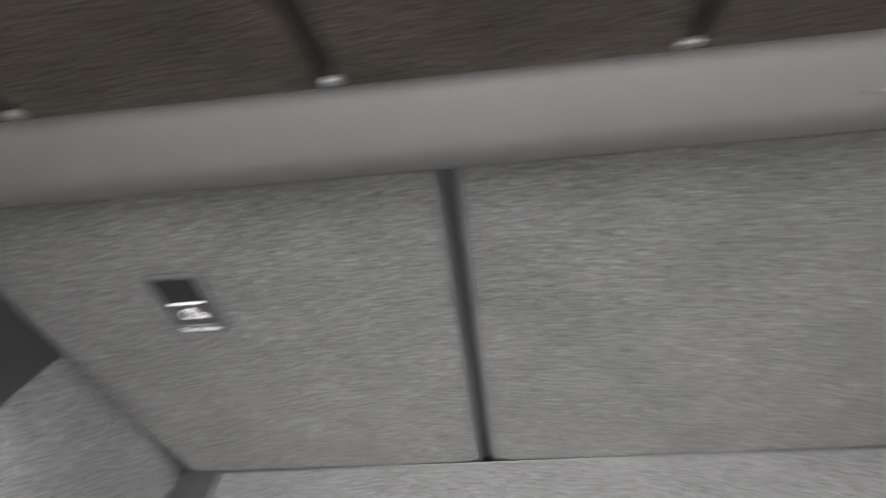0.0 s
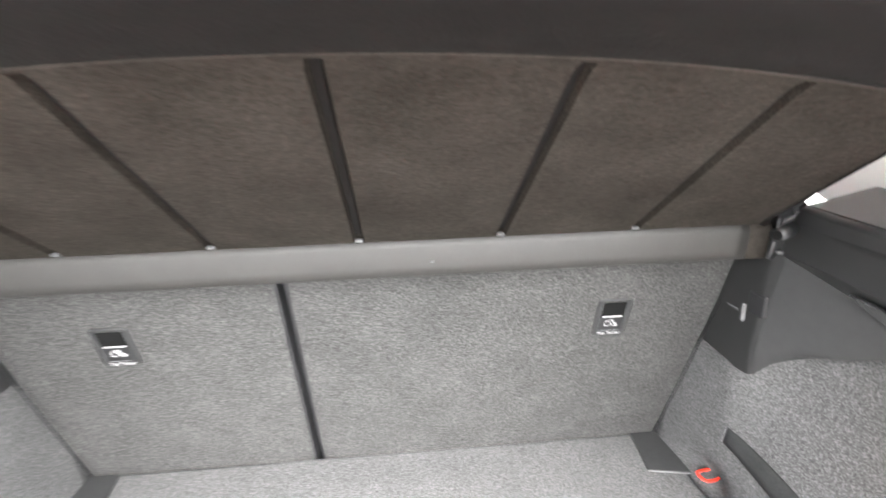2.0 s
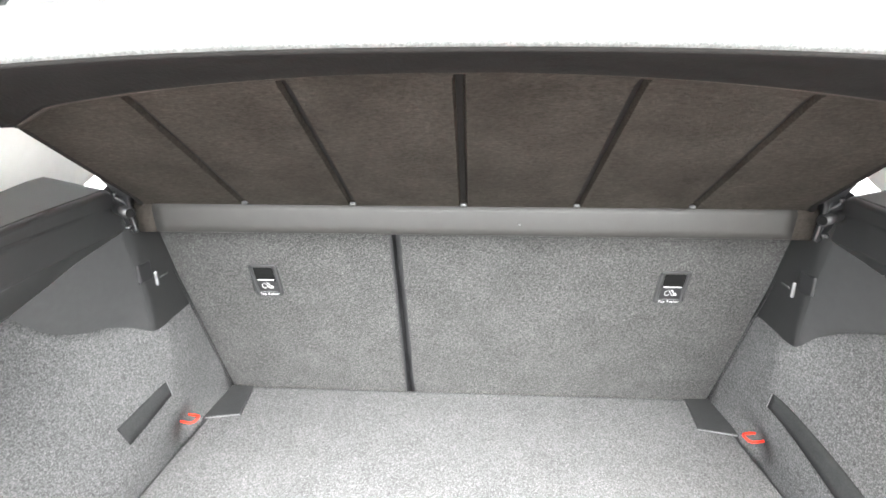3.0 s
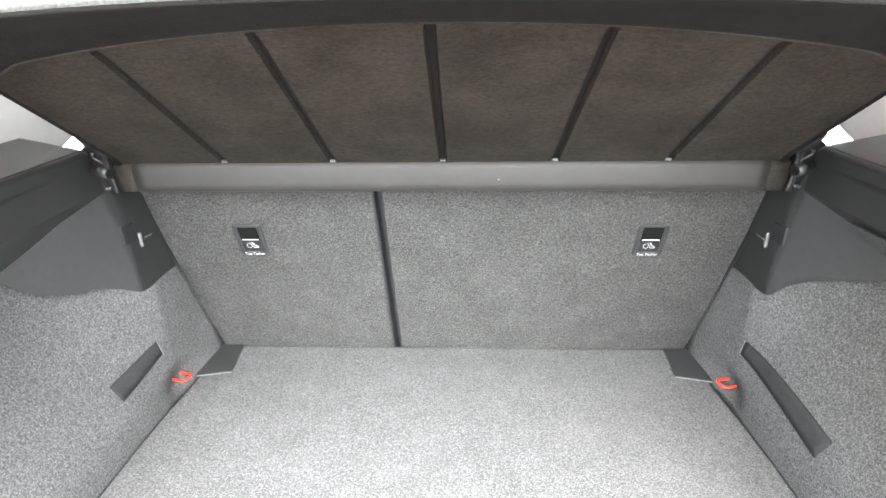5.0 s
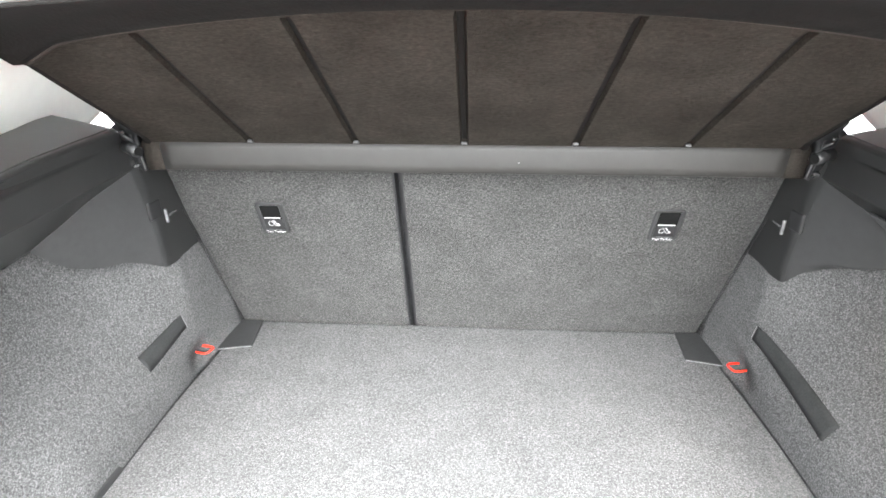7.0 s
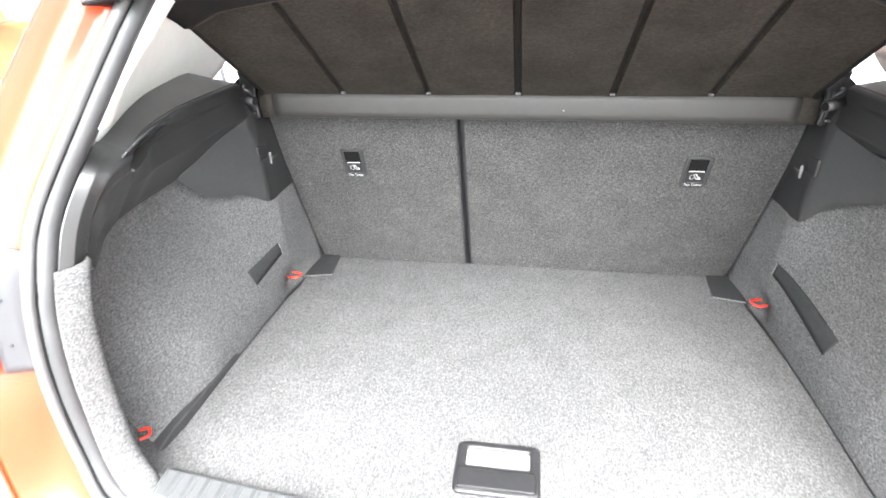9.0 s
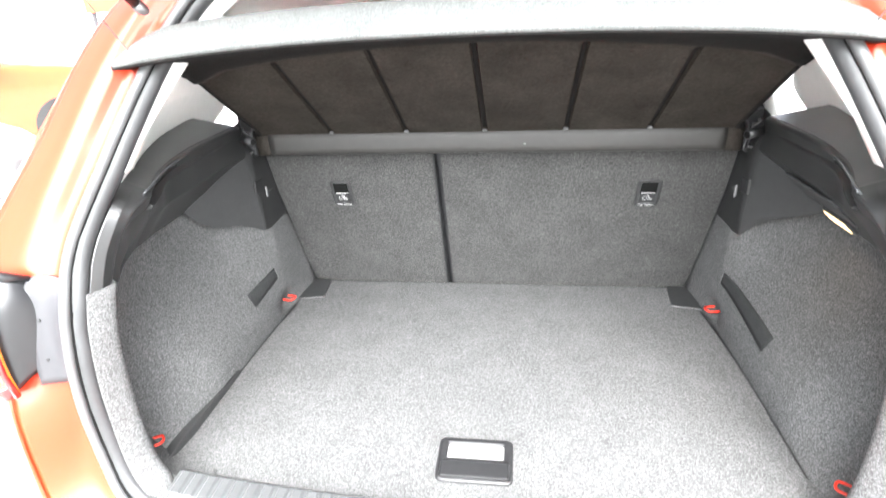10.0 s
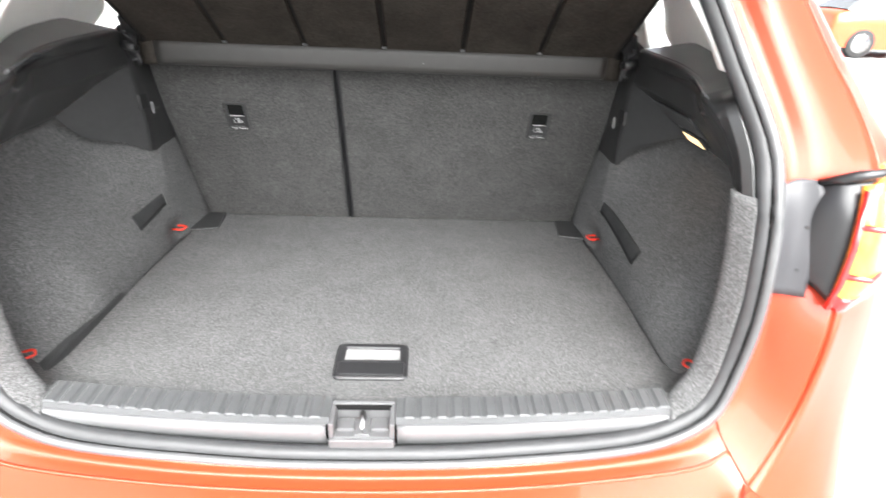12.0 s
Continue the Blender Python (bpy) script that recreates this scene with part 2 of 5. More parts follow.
def tube(points, radius, n=10, closed=False, bm=None, cap=True, wide=1.0):
    """A round rod along a line of points."""
    bm = bm or bmesh.new()
    p = [Vector(q) for q in points]
    rings, m = [], len(p)
    for i in range(m):
        a = p[(i - 1) % m] if closed or i else p[0]
        b = p[(i + 1) % m] if closed or i < m - 1 else p[-1]
        d = (b - a).normalized()
        side = d.cross(Vector((0, 0.31, 0.95))).normalized()
        up = side.cross(d)
        r = radius[i] if isinstance(radius, (list, tuple)) else radius
        rings.append([bm.verts.new(p[i] + side * (r * wide * math.cos(2 * math.pi * k / n)) + up * (r * math.sin(2 * math.pi * k / n))) for k in range(n)])
    for i in range(m if closed else m - 1):
        a, b = rings[i], rings[(i + 1) % m]
        for k in range(n):
            bm.faces.new((a[k], a[(k + 1) % n], b[(k + 1) % n], b[k]))
    if cap and not closed:
        bm.faces.new(rings[0])
        bm.faces.new(rings[-1])
    return bm


def box(x0, x1, y0, y1, z0, z1, bevel=0.0, m=None, bm=None, seg=2):
    """A block with rounded edges, moved by the pose m."""
    own = bmesh.new()
    bmesh.ops.create_cube(own, size=1)
    for v in own.verts:
        v.co = ((x0 + x1) / 2 + v.co.x * (x1 - x0), (y0 + y1) / 2 + v.co.y * (y1 - y0), (z0 + z1) / 2 + v.co.z * (z1 - z0))
    if bevel:
        bmesh.ops.bevel(own, geom=own.edges[:], offset=bevel, segments=seg, affect="EDGES", profile=0.5)
    if m:
        bmesh.ops.transform(own, matrix=m, verts=own.verts)
    if bm is None:
        return own
    tmp = bpy.data.meshes.new("tmp")
    own.to_mesh(tmp)
    own.free()
    bm.from_mesh(tmp)
    bpy.data.meshes.remove(tmp)
    return bm


def slab(outline, thick, m=None, bevel=0.0):
    """A flat piece cut to an outline in x and y, thick downwards from z = 0, moved by the pose m."""
    bm = bmesh.new()
    f = bm.faces.new([bm.verts.new((x, y, 0)) for x, y in outline])
    got = bmesh.ops.extrude_face_region(bm, geom=[f])
    vs = [v for v in got["geom"] if isinstance(v, bmesh.types.BMVert)]
    bmesh.ops.translate(bm, verts=vs, vec=(0, 0, -thick))
    bmesh.ops.recalc_face_normals(bm, faces=bm.faces)
    if bevel:
        top = [e for e in bm.edges if all(abs(v.co.z) < 1e-6 for v in e.verts)]
        bmesh.ops.bevel(bm, geom=top, offset=bevel, segments=2, affect="EDGES", profile=0.5)
    if m:
        bmesh.ops.transform(bm, matrix=m, verts=bm.verts)
    return bm


def lettering(name, text, size, m, mat, parent):
    cu = bpy.data.curves.new(name, "FONT")
    cu.body, cu.size, cu.align_x, cu.align_y, cu.extrude = text, size, "CENTER", "CENTER", 0.0003
    tmp = bpy.data.objects.new(name, cu)
    scene.collection.objects.link(tmp)
    bpy.context.view_layer.update()
    me = bpy.data.meshes.new_from_object(tmp.evaluated_get(bpy.context.evaluated_depsgraph_get()))
    bpy.data.objects.remove(tmp)
    me.transform(m)
    me.materials.clear()
    me.materials.append(mat)
    ob = new(name, me)
    ob.parent = parent
    ob.matrix_parent_inverse = parent.matrix_world.inverted()
    return ob


FLOOR = 0.68          # height of the boot floor
LEAN_BACK = 0.37      # rearward lean of the seat backs per metre of height


def seat_y(z):
    return -LEAN_BACK * (z - FLOOR)


# ---- ground and distance ----
ground_bm = grid([[(x, y, 0) for x in (-3000, -300, -60, -20, 20, 60, 300, 3000)] for y in (-3000, -300, -60, -20, 20, 60, 300, 3000)])
tagged(part("ground", ground_bm, CONCRETE), "pale concrete forecourt paving", "ground", kind="structure")

# plain white walls added far out to cover the dim band at the horizon
for x0, x1, y0, y1 in ((-70, 70, 60, 60.3), (-70.3, -70, -60, 60), (70, 70.3, -60, 60)):
    tagged(part("backdrop", box(x0, x1, y0, y1, 0, 6.5), WALL), "distant plain white wall added to brighten the horizon", "wall", kind="structure")

# ---- the car: body round the boot opening ----
car = base("car", (0, 0.6, 0), "red hatchback with its boot wide open", "car")

SEAL_HALF = [(0, -0.816, 0.648), (0.12, -0.816, 0.65), (0.228, -0.813, 0.656), (0.36, -0.806, 0.664), (0.455, -0.795, 0.677), (0.526, -0.778, 0.712), (0.552, -0.763, 0.78),
             (0.559, -0.757, 0.87), (0.552, -0.752, 0.96), (0.548, -0.729, 1.045), (0.539, -0.696, 1.112), (0.499, -0.642, 1.208), (0.462, -0.58, 1.302),
             (0.428, -0.535, 1.37), (0.386, -0.497, 1.425), (0.33, -0.48, 1.45), (0.25, -0.474, 1.457), (0.12, -0.472, 1.459), (0, -0.472, 1.459)]


def loop(half, n=60):
    """A closed left-right symmetric loop from its right half."""
    r = spline(half, n)
    return [tuple(p) for p in r] + [(-p[0], p[1], p[2]) for p in r[-2:0:-1]]


seal_line = loop(SEAL_HALF)
seal = part("weatherstrip", tube(seal_line, 0.0125, 12, closed=True), RUBBER, car, "dark grey rubber boot weatherstrip", smooth=True)
outer_lip = [(x * 1.016, y - 0.016, 1.03 + (z - 1.03) * 1.018) for x, y, z in seal_line]
part("gutter_lip", tube(outer_lip, 0.0075, 8, closed=True), LIP_RUBBER, seal, "paler grey outer seal lip", smooth=True)

groove_line = [(x * 1.0055, y - 0.0118, 1.03 + (z - 1.03) * 1.006) for x, y, z in seal_line]
part("seal_groove", tube(groove_line, 0.0036, 8, closed=True), DEEP, seal, "dark groove between the lobes of the seal", smooth=True)

flange_rows = [[(x * k, y + d, 1.03 + (z - 1.03) * k) for x, y, z in seal_line + seal_line[:1]] for k, d in ((0.988, 0.014), (1.0, 0.018), (1.02, 0.018), (1.05, 0.03))]
part("body_flange", grid(flange_rows), BLACK, car, "dark body flange behind the weatherstrip", smooth=True, thick=0.003)

# painted sheet metal round the opening: lines from the weatherstrip outwards, each from the bottom middle to the roof middle
SKIN_FLANGE = [(0, -0.839, 0.642), (0.25, -0.836, 0.65), (0.465, -0.816, 0.67), (0.541, -0.79, 0.704), (0.568, -0.768, 0.78), (0.574, -0.757, 0.87), (0.567, -0.752, 0.96), (0.563, -0.728, 1.05), (0.555, -0.693, 1.117), (0.514, -0.636, 1.215), (0.478, -0.573, 1.31), (0.442, -0.527, 1.378), (0.396, -0.487, 1.436), (0.33, -0.468, 1.463), (0.15, -0.462, 1.472), (0, -0.462, 1.473)]
SKIN_GUTTER = [(0, -0.8405, 0.625), (0.25, -0.8375, 0.633), (0.47, -0.819, 0.651), (0.548, -0.803, 0.684), (0.586, -0.776, 0.768), (0.591, -0.756, 0.868), (0.586, -0.746, 0.965), (0.583, -0.724, 1.055), (0.577, -0.692, 1.12), (0.537, -0.633, 1.222), (0.5, -0.568, 1.318), (0.462, -0.518, 1.39), (0.412, -0.47, 1.448), (0.335, -0.45, 1.468), (0.15, -0.44, 1.476), (0, -0.44, 1.477)]
SKIN_SHOULDER = [(0, -0.858, 0.622), (0.25, -0.855, 0.63), (0.48, -0.838, 0.646), (0.556, -0.822, 0.668), (0.606, -0.793, 0.756), (0.614, -0.774, 0.868), (0.629, -0.747, 0.965), (0.619, -0.737, 1.055), (0.608, -0.708, 1.12), (0.564, -0.65, 1.225), (0.522, -0.585, 1.326), (0.485, -0.53, 1.4), (0.43, -0.472, 1.466), (0.34, -0.442, 1.487), (0.15, -0.432, 1.497), (0, -0.432, 1.498)]
SKIN_CREST = [(0, -0.94, 0.6), (0.26, -0.935, 0.606), (0.51, -0.905, 0.618), (0.575, -0.862, 0.636), (0.634, -0.822, 0.742), (0.655, -0.798, 0.87), (0.672, -0.755, 0.97), (0.691, -0.735, 1.06), (0.681, -0.69, 1.13), (0.626, -0.625, 1.235), (0.582, -0.56, 1.335), (0.545, -0.5, 1.405), (0.48, -0.43, 1.472), (0.36, -0.4, 1.497), (0.16, -0.395, 1.51), (0, -0.395, 1.512)]
SKIN_SIDE = [(0, -0.98, 0.5), (0.27, -0.972, 0.5), (0.54, -0.945, 0.5), (0.715, -0.875, 0.51), (0.8, -0.74, 0.66), (0.821, -0.68, 0.84), (0.801, -0.66, 0.96), (0.786, -0.64, 1.07), (0.745, -0.58, 1.15), (0.69, -0.52, 1.25), (0.635, -0.46, 1.345), (0.59, -0.42, 1.41), (0.515, -0.36, 1.475), (0.38, -0.33, 1.502), (0.17, -0.325, 1.517), (0, -0.325, 1.52)]
SKIN_HEM = [(0, -0.988, 0.3), (0.27, -0.98, 0.3), (0.55, -0.955, 0.3), (0.74, -0.875, 0.3), (0.83, -0.72, 0.4), (0.85, -0.55, 0.78), (0.84, -0.45, 0.95), (0.83, -0.4, 1.06), (0.79, -0.35, 1.15), (0.73, -0.3, 1.25), (0.67, -0.25, 1.345), (0.62, -0.2, 1.415), (0.54, -0.15, 1.48), (0.4, -0.12, 1.51), (0.18, -0.12, 1.525), (0, -0.12, 1.528)]
SKIN = [list(r) for r in zip(SKIN_FLANGE, SKIN_GUTTER, SKIN_SHOULDER, SKIN_CREST, SKIN_SIDE, SKIN_HEM)]


def creased(r, sharp):
    """A line across the skin with a fold at its crest."""
    mid, crest, side = Vector(r[2]), Vector(r[3]), Vector(r[4])
    return [(r[0][0] * 0.986, r[0][1] + 0.016, r[0][2]), *r[:3], tuple(mid.lerp(crest, sharp)), tuple(crest), tuple(crest.lerp(side, 1 - sharp)), *r[4:]]


SKIN = [creased(r, 0.7 if i < 3 else 0.94) for i, r in enumerate(SKIN)]
skin_rows = resample([flip(r, -1) for r in SKIN[:0:-1]] + SKIN, 181, 26)
cut_left, cut_right = 72, 108
part("quarter_panel", grid(skin_rows[:cut_left + 1]), RED, car, "glossy red painted quarter panel", smooth=True, thick=0.004, hem=False)
part("quarter_panel", grid(skin_rows[cut_right:]), RED, car, "glossy red painted quarter panel", smooth=True, thick=0.004, hem=False)
part("rear_bumper", grid(skin_rows[cut_left:cut_right + 1]), RED, car, "glossy red painted rear bumper", smooth=True, thick=0.004, hem=False)

# joints between the quarter panels and the bumper, and the bumper's upper crease
for s in (1, -1):
    across = spline(flip([SKIN_FLANGE[5], SKIN_GUTTER[5], SKIN_SHOULDER[5]], s), 10)
    part("panel_gap", tube([tuple(p) for p in across], 0.0016, 6), DEEP, car, "narrow dark joint between panel and lamp flange", smooth=True)
crease_line = spline(flip(SKIN_SHOULDER[3:0:-1], -1) + SKIN_SHOULDER[:4], 60)
part("bumper_crease", tube([(p[0], p[1] - 0.004, p[2] - 0.001) for p in crease_line], 0.003, 8), RED, car, smooth=True)

# tail lamps on both sides of the opening
def lamp_line(points, s):
    """A line on the tail lamp, on the side s: the lamp is drawn in towards the opening and its foot lies higher than the guide points."""
    return [(s * (x - 0.03 * min(1.0, max(0.0, (x - 0.62) / 0.05))), y, z + 0.32 * max(0.0, 1.0 - z)) for x, y, z in points]


for s in (1, -1):
    hous = part("tail_lamp", loft([lamp_line(r, s) for r in (
        [(0.606, -0.752, 0.914), (0.622, -0.778, 0.9), (0.646, -0.79, 0.886), (0.67, -0.80, 0.874)],
        [(0.6, -0.75, 0.96), (0.618, -0.775, 0.955), (0.65, -0.79, 0.96), (0.693, -0.80, 0.96)],
        [(0.6, -0.742, 1.03), (0.613, -0.766, 1.035), (0.648, -0.78, 1.04), (0.693, -0.785, 1.045)],
        [(0.611, -0.732, 1.068), (0.618, -0.75, 1.076), (0.648, -0.76, 1.082), (0.688, -0.765, 1.088)])], 16, 12), LAMP_BLACK, car,
        "black tail lamp housing with a red and amber lens", smooth=True, thick=0.02)
    part("lens", loft([lamp_line(r, s) for r in (
        [(0.65, -0.796, 0.878), (0.678, -0.806, 0.876), (0.738, -0.77, 0.88), (0.80, -0.70, 0.89)],
        [(0.657, -0.798, 0.93), (0.693, -0.81, 0.93), (0.753, -0.77, 0.935), (0.81, -0.69, 0.94)],
        [(0.662, -0.794, 1.0), (0.698, -0.80, 1.005), (0.753, -0.75, 1.01), (0.81, -0.67, 1.01)],
        [(0.668, -0.776, 1.078), (0.693, -0.776, 1.085), (0.738, -0.72, 1.09), (0.768, -0.64, 1.09)])], 18, 14), AMBER, hous, "amber lens", smooth=True, thick=0.012)
    part("lens_band", loft([lamp_line(r, s) for r in (
        [(0.654, -0.80, 0.872), (0.678, -0.81, 0.87), (0.738, -0.775, 0.874)],
        [(0.656, -0.803, 0.90), (0.683, -0.813, 0.90), (0.745, -0.776, 0.905)])], 5, 10), LENS_RED, hous, "red lens band", smooth=True, thick=0.006)
    part("lamp_cap", tube(lamp_line([(0.606, -0.74, 1.07), (0.622, -0.757, 1.08), (0.65, -0.768, 1.088), (0.684, -0.775, 1.095), (0.7, -0.768, 1.098)], s), [0.004, 0.007, 0.008, 0.006, 0.003], 10), LAMP_BLACK, hous, "glossy black cap on the lamp", smooth=True)
    part("lens_rim", tube(lamp_line([(0.648, -0.802, 0.872), (0.655, -0.806, 0.93), (0.66, -0.802, 1.0), (0.666, -0.784, 1.075)], s), 0.0045, 8), LENS_RED, hous, "red inner lens rim", smooth=True)
    for z, y0 in ((0.945, -0.802), (1.03, -0.795)):
        part("lens_bar", tube(lamp_line([(0.66, y0, z), (0.696, y0 - 0.011, z), (0.753, y0 + 0.032, z + 0.004)], s), 0.0045, 6), LENS_RED, hous, "red lens divider", smooth=True)
    plate = part("lamp_flange", loft([lamp_line(r, s) for r in (
        [(0.572, -0.764, 0.87), (0.593, -0.766, 0.87), (0.618, -0.776, 0.872)],
        [(0.57, -0.76, 0.96), (0.593, -0.758, 0.96), (0.616, -0.768, 0.96)],
        [(0.566, -0.743, 1.035), (0.591, -0.742, 1.04), (0.614, -0.754, 1.045)],
        [(0.563, -0.729, 1.06), (0.586, -0.728, 1.07), (0.608, -0.742, 1.072)])], 16, 8), FLANGE, car, "dark grey metal lamp flange with two bolts", smooth=True, thick=0.004, facing=(0, -1, 0))
    for y, z in ((-0.7525, 1.01), (-0.7625, 0.95)):
        part("bolt", tube([(s * 0.602, y + 0.006, z), (s * 0.602, y - 0.003, z)], 0.0026, 8), BLACK, plate)

# sill plate with its ribs and the latch well
PLATE = [(-0.742, 0.678), (-0.747, 0.696), (-0.754, 0.7025), (-0.796, 0.7015), (-0.806, 0.697)]


def sill_bow(x):
    """How far the sill line lies forward of its middle at x."""
    return 0.10 * x * x


def sill_rows(profile, x0, x1, n):
    return [[(x, y + sill_bow(x) * 1.2, z + 0.01 * x * x) for y, z in profile] for x in np.linspace(x0, x1, n)]


sill = part("sill_plate", grid(sill_rows(PLATE, -0.485, -0.049, 20)), GREY, car, "ribbed dark grey plastic load sill plate", smooth=False, thick=0.003)
grid_right = part("sill_plate", grid(sill_rows(PLATE, 0.05, 0.485, 20)), GREY, car, "ribbed dark grey plastic load sill plate", thick=0.003)
EDGE = [(-0.806, 0.6975), (-0.812, 0.693), (-0.813, 0.68), (-0.80, 0.648), (-0.785, 0.638)]
for x0, x1 in ((-0.49, -0.053), (0.053, 0.49)):
    part("sill_edge", grid(sill_rows(EDGE, x0, x1, 20)), SILL, car, "pale glossy sill edge below the ribs", smooth=True, thick=0.003)
rib_profile = [(-0.757, 0.7022), (-0.7575, 0.7062), (-0.7975, 0.7046), (-0.7992, 0.702)]
rib_me = None
for side, owner in ((-1, sill), (1, grid_right)):
    for i in range(17):
        x = side * (0.07 + i * 0.025)
        rows = [[(dx, y, z) for y, z in rib_profile] for dx in (-0.0098, -0.006, 0.006, 0.0098)]
        for r, dz in zip(rows, (-0.0032, 0, 0, -0.0032)):
            r[:] = [(a, b, c + dz) for a, b, c in r]
        if rib_me is None:
            first = part("rib", grid(rows), GREY, owner)
            rib_me = first.data
            ob = first
        else:
            ob = new("rib", rib_me)
            ob.parent = owner
            ob.matrix_parent_inverse = owner.matrix_world.inverted()
        ob.location = (x, sill_bow(x) * 1.2, 0.01 * x * x)

latch = part("latch_well", box(-0.044, 0.044, -0.812, -0.752, 0.668, 0.676, 0.003), WELL, car, "grey latch well with a steel striker")
for x in (-0.045, 0.045):
    part("well_wall", box(x - 0.004, x + 0.004, -0.811, -0.765, 0.66, 0.7015, 0.002), WELL, latch)
part("well_back", box(-0.046, 0.046, -0.771, -0.763, 0.66, 0.7, 0.002), WELL, latch)
part("well_bar", box(-0.047, 0.047, -0.772, -0.7655, 0.7035, 0.7062, 0.0012), SILL, latch, "pale bar at the back of the latch well")
part("well_slot", box(-0.043, 0.043, -0.7735, -0.7705, 0.694, 0.7032, 0.001), DEEP, latch)
part("well_front", box(-0.049, 0.049, -0.817, -0.811, 0.652, 0.676, 0.003), WELL, latch)
for x0, x1 in ((-0.039, -0.012), (0.012, 0.039)):
    part("well_step", box(x0, x1, -0.798, -0.774, 0.674, 0.68, 0.002), WELL, latch)
striker = tube([(0, -0.777, 0.674), (0, -0.779, 0.692), (0, -0.783, 0.698), (0, -0.794, 0.697), (0, -0.801, 0.687), (0, -0.804, 0.674)], 0.0042, 10)
part("striker", striker, STEEL, latch, "grey steel striker", smooth=True)
part("striker_plate", box(-0.011, 0.011, -0.808, -0.773, 0.675, 0.679, 0.001), WELL, latch)

# ---- boot side carpets ----
def wall_x(y, z):
    """Distance of the boot's side carpet from the middle."""
    h = z - FLOOR
    front = 0.512 + 0.016 * min(1, max(0, -y) / 0.2) + 0.05 * h + 0.024 * math.exp(-((y + 0.15) / 0.04) ** 2) * math.exp(-((h - 0.015) / 0.03) ** 2)
    if y > -0.14:
        return front
    k = min(1.0, max(0.0, (-y - 0.163) / 0.25))
    k = 1 - (1 - k) ** 2
    tail = min(1.0, max(0.0, (-y - 0.52) / 0.1))
    g = min(1.0, max(0.0, (h - 0.02) / 0.26))
    deep = 0.003 + 0.094 * g * g * (3 - 2 * g) - 0.02 * tail * g + 0.06 * tail * min(1.0, h / 0.06) * (1 - g)
    return front + deep * k - 0.05 * h * k


for s in (1, -1):
    ys = [0.01, -0.03, -0.07, -0.11, -0.135, -0.15, -0.165, -0.18, -0.195, -0.21, -0.225, -0.24, -0.27, -0.31, -0.35, -0.39, -0.43, -0.47, -0.51, -0.55, -0.585, -0.61, -0.635, -0.66, -0.685]
    zs = np.linspace(FLOOR - 0.02, 1.06, 28)
    part("side_carpet", grid([[(s * wall_x(y, z), y, z) for z in zs] for y in ys]), CARPET, car, "grey heather carpet lining of the boot side", smooth=True, thick=0.006, offset=1.0)
    rim = [[(0.472, -0.79, 0.692), (0.48, -0.77, 0.70), (0.49, -0.75, 0.70), (0.505, -0.735, 0.69), (0.53, -0.70, 0.68), (0.57, -0.65, 0.675)]]
    for x, y, z in ((0.506, -0.782, 0.708), (0.534, -0.77, 0.752), (0.545, -0.76, 0.83), (0.545, -0.755, 0.91), (0.54, -0.748, 0.98), (0.538, -0.73, 1.04)):
        rim.append([(x, y, z), (x - 0.009, y + 0.014, z), (x - 0.017, y + 0.033, z), (x - 0.006, y + 0.046, z), (x + 0.03, y + 0.065, z), (x + 0.08, y + 0.12, z)])
    part("rim_carpet", loft([flip(r, s) for r in rim], 30, 28), CARPET, car, "grey heather carpet return beside the boot opening", smooth=True, thick=0.006, offset=0.0)

for s in (1, -1):
    filler = [[(0.497, -0.585, 1.26), (0.54, -0.57, 1.26), (0.61, -0.53, 1.26)], [(0.517, -0.612, 1.2), (0.56, -0.585, 1.2), (0.64, -0.55, 1.2)], [(0.55, -0.64, 1.13), (0.575, -0.62, 1.13), (0.65, -0.59, 1.13)], [(0.565, -0.68, 1.06), (0.59, -0.665, 1.06), (0.65, -0.63, 1.06)], [(0.57, -0.705, 1.0), (0.592, -0.69, 1.0), (0.65, -0.66, 1.0)]]
    part("trim_backing", loft([flip(r, s) for r in filler], 14, 6), BLACK, car, smooth=True, thick=0.003)

# ---- black side trims ----
# lengthwise feature lines of the side trim, front to rear, on the right side
TRIM_OUTER = [(0.633, -0.232, 1.193), (0.63, -0.276, 1.193), (0.627, -0.318, 1.192), (0.611, -0.4, 1.19), (0.581, -0.49, 1.18), (0.564, -0.539, 1.173), (0.546, -0.586, 1.166), (0.54, -0.6, 1.165), (0.512, -0.658, 1.156), (0.527, -0.705, 1.092), (0.537, -0.735, 1.016)]
TRIM_RIDGE = [(0.524, -0.256, 1.179), (0.527, -0.3, 1.177), (0.531, -0.348, 1.175), (0.536, -0.42, 1.171), (0.526, -0.51, 1.1649), (0.514, -0.555, 1.1585), (0.495, -0.597, 1.1538), (0.491, -0.61, 1.1514), (0.486, -0.662, 1.1324), (0.501, -0.695, 1.0844), (0.514, -0.72, 1.0188)]
TRIM_RIDGE_LOW = [(0.521, -0.25, 1.173), (0.522, -0.301, 1.17), (0.526, -0.35, 1.168), (0.531, -0.42, 1.164), (0.522, -0.51, 1.158), (0.511, -0.555, 1.1525), (0.494, -0.596, 1.1488), (0.49, -0.608, 1.1444), (0.488, -0.66, 1.1284), (0.503, -0.691, 1.0814), (0.516, -0.717, 1.0168)]
TRIM_CREASE = [(0.5245, -0.205, 1.153), (0.526, -0.3, 1.152), (0.53, -0.35, 1.151), (0.535, -0.42, 1.149), (0.5315, -0.51, 1.1525), (0.5285, -0.551, 1.1498), (0.519, -0.584, 1.1439), (0.5025, -0.602, 1.1277), (0.504, -0.649, 1.1122), (0.517, -0.681, 1.0742), (0.527, -0.703, 1.0159)]
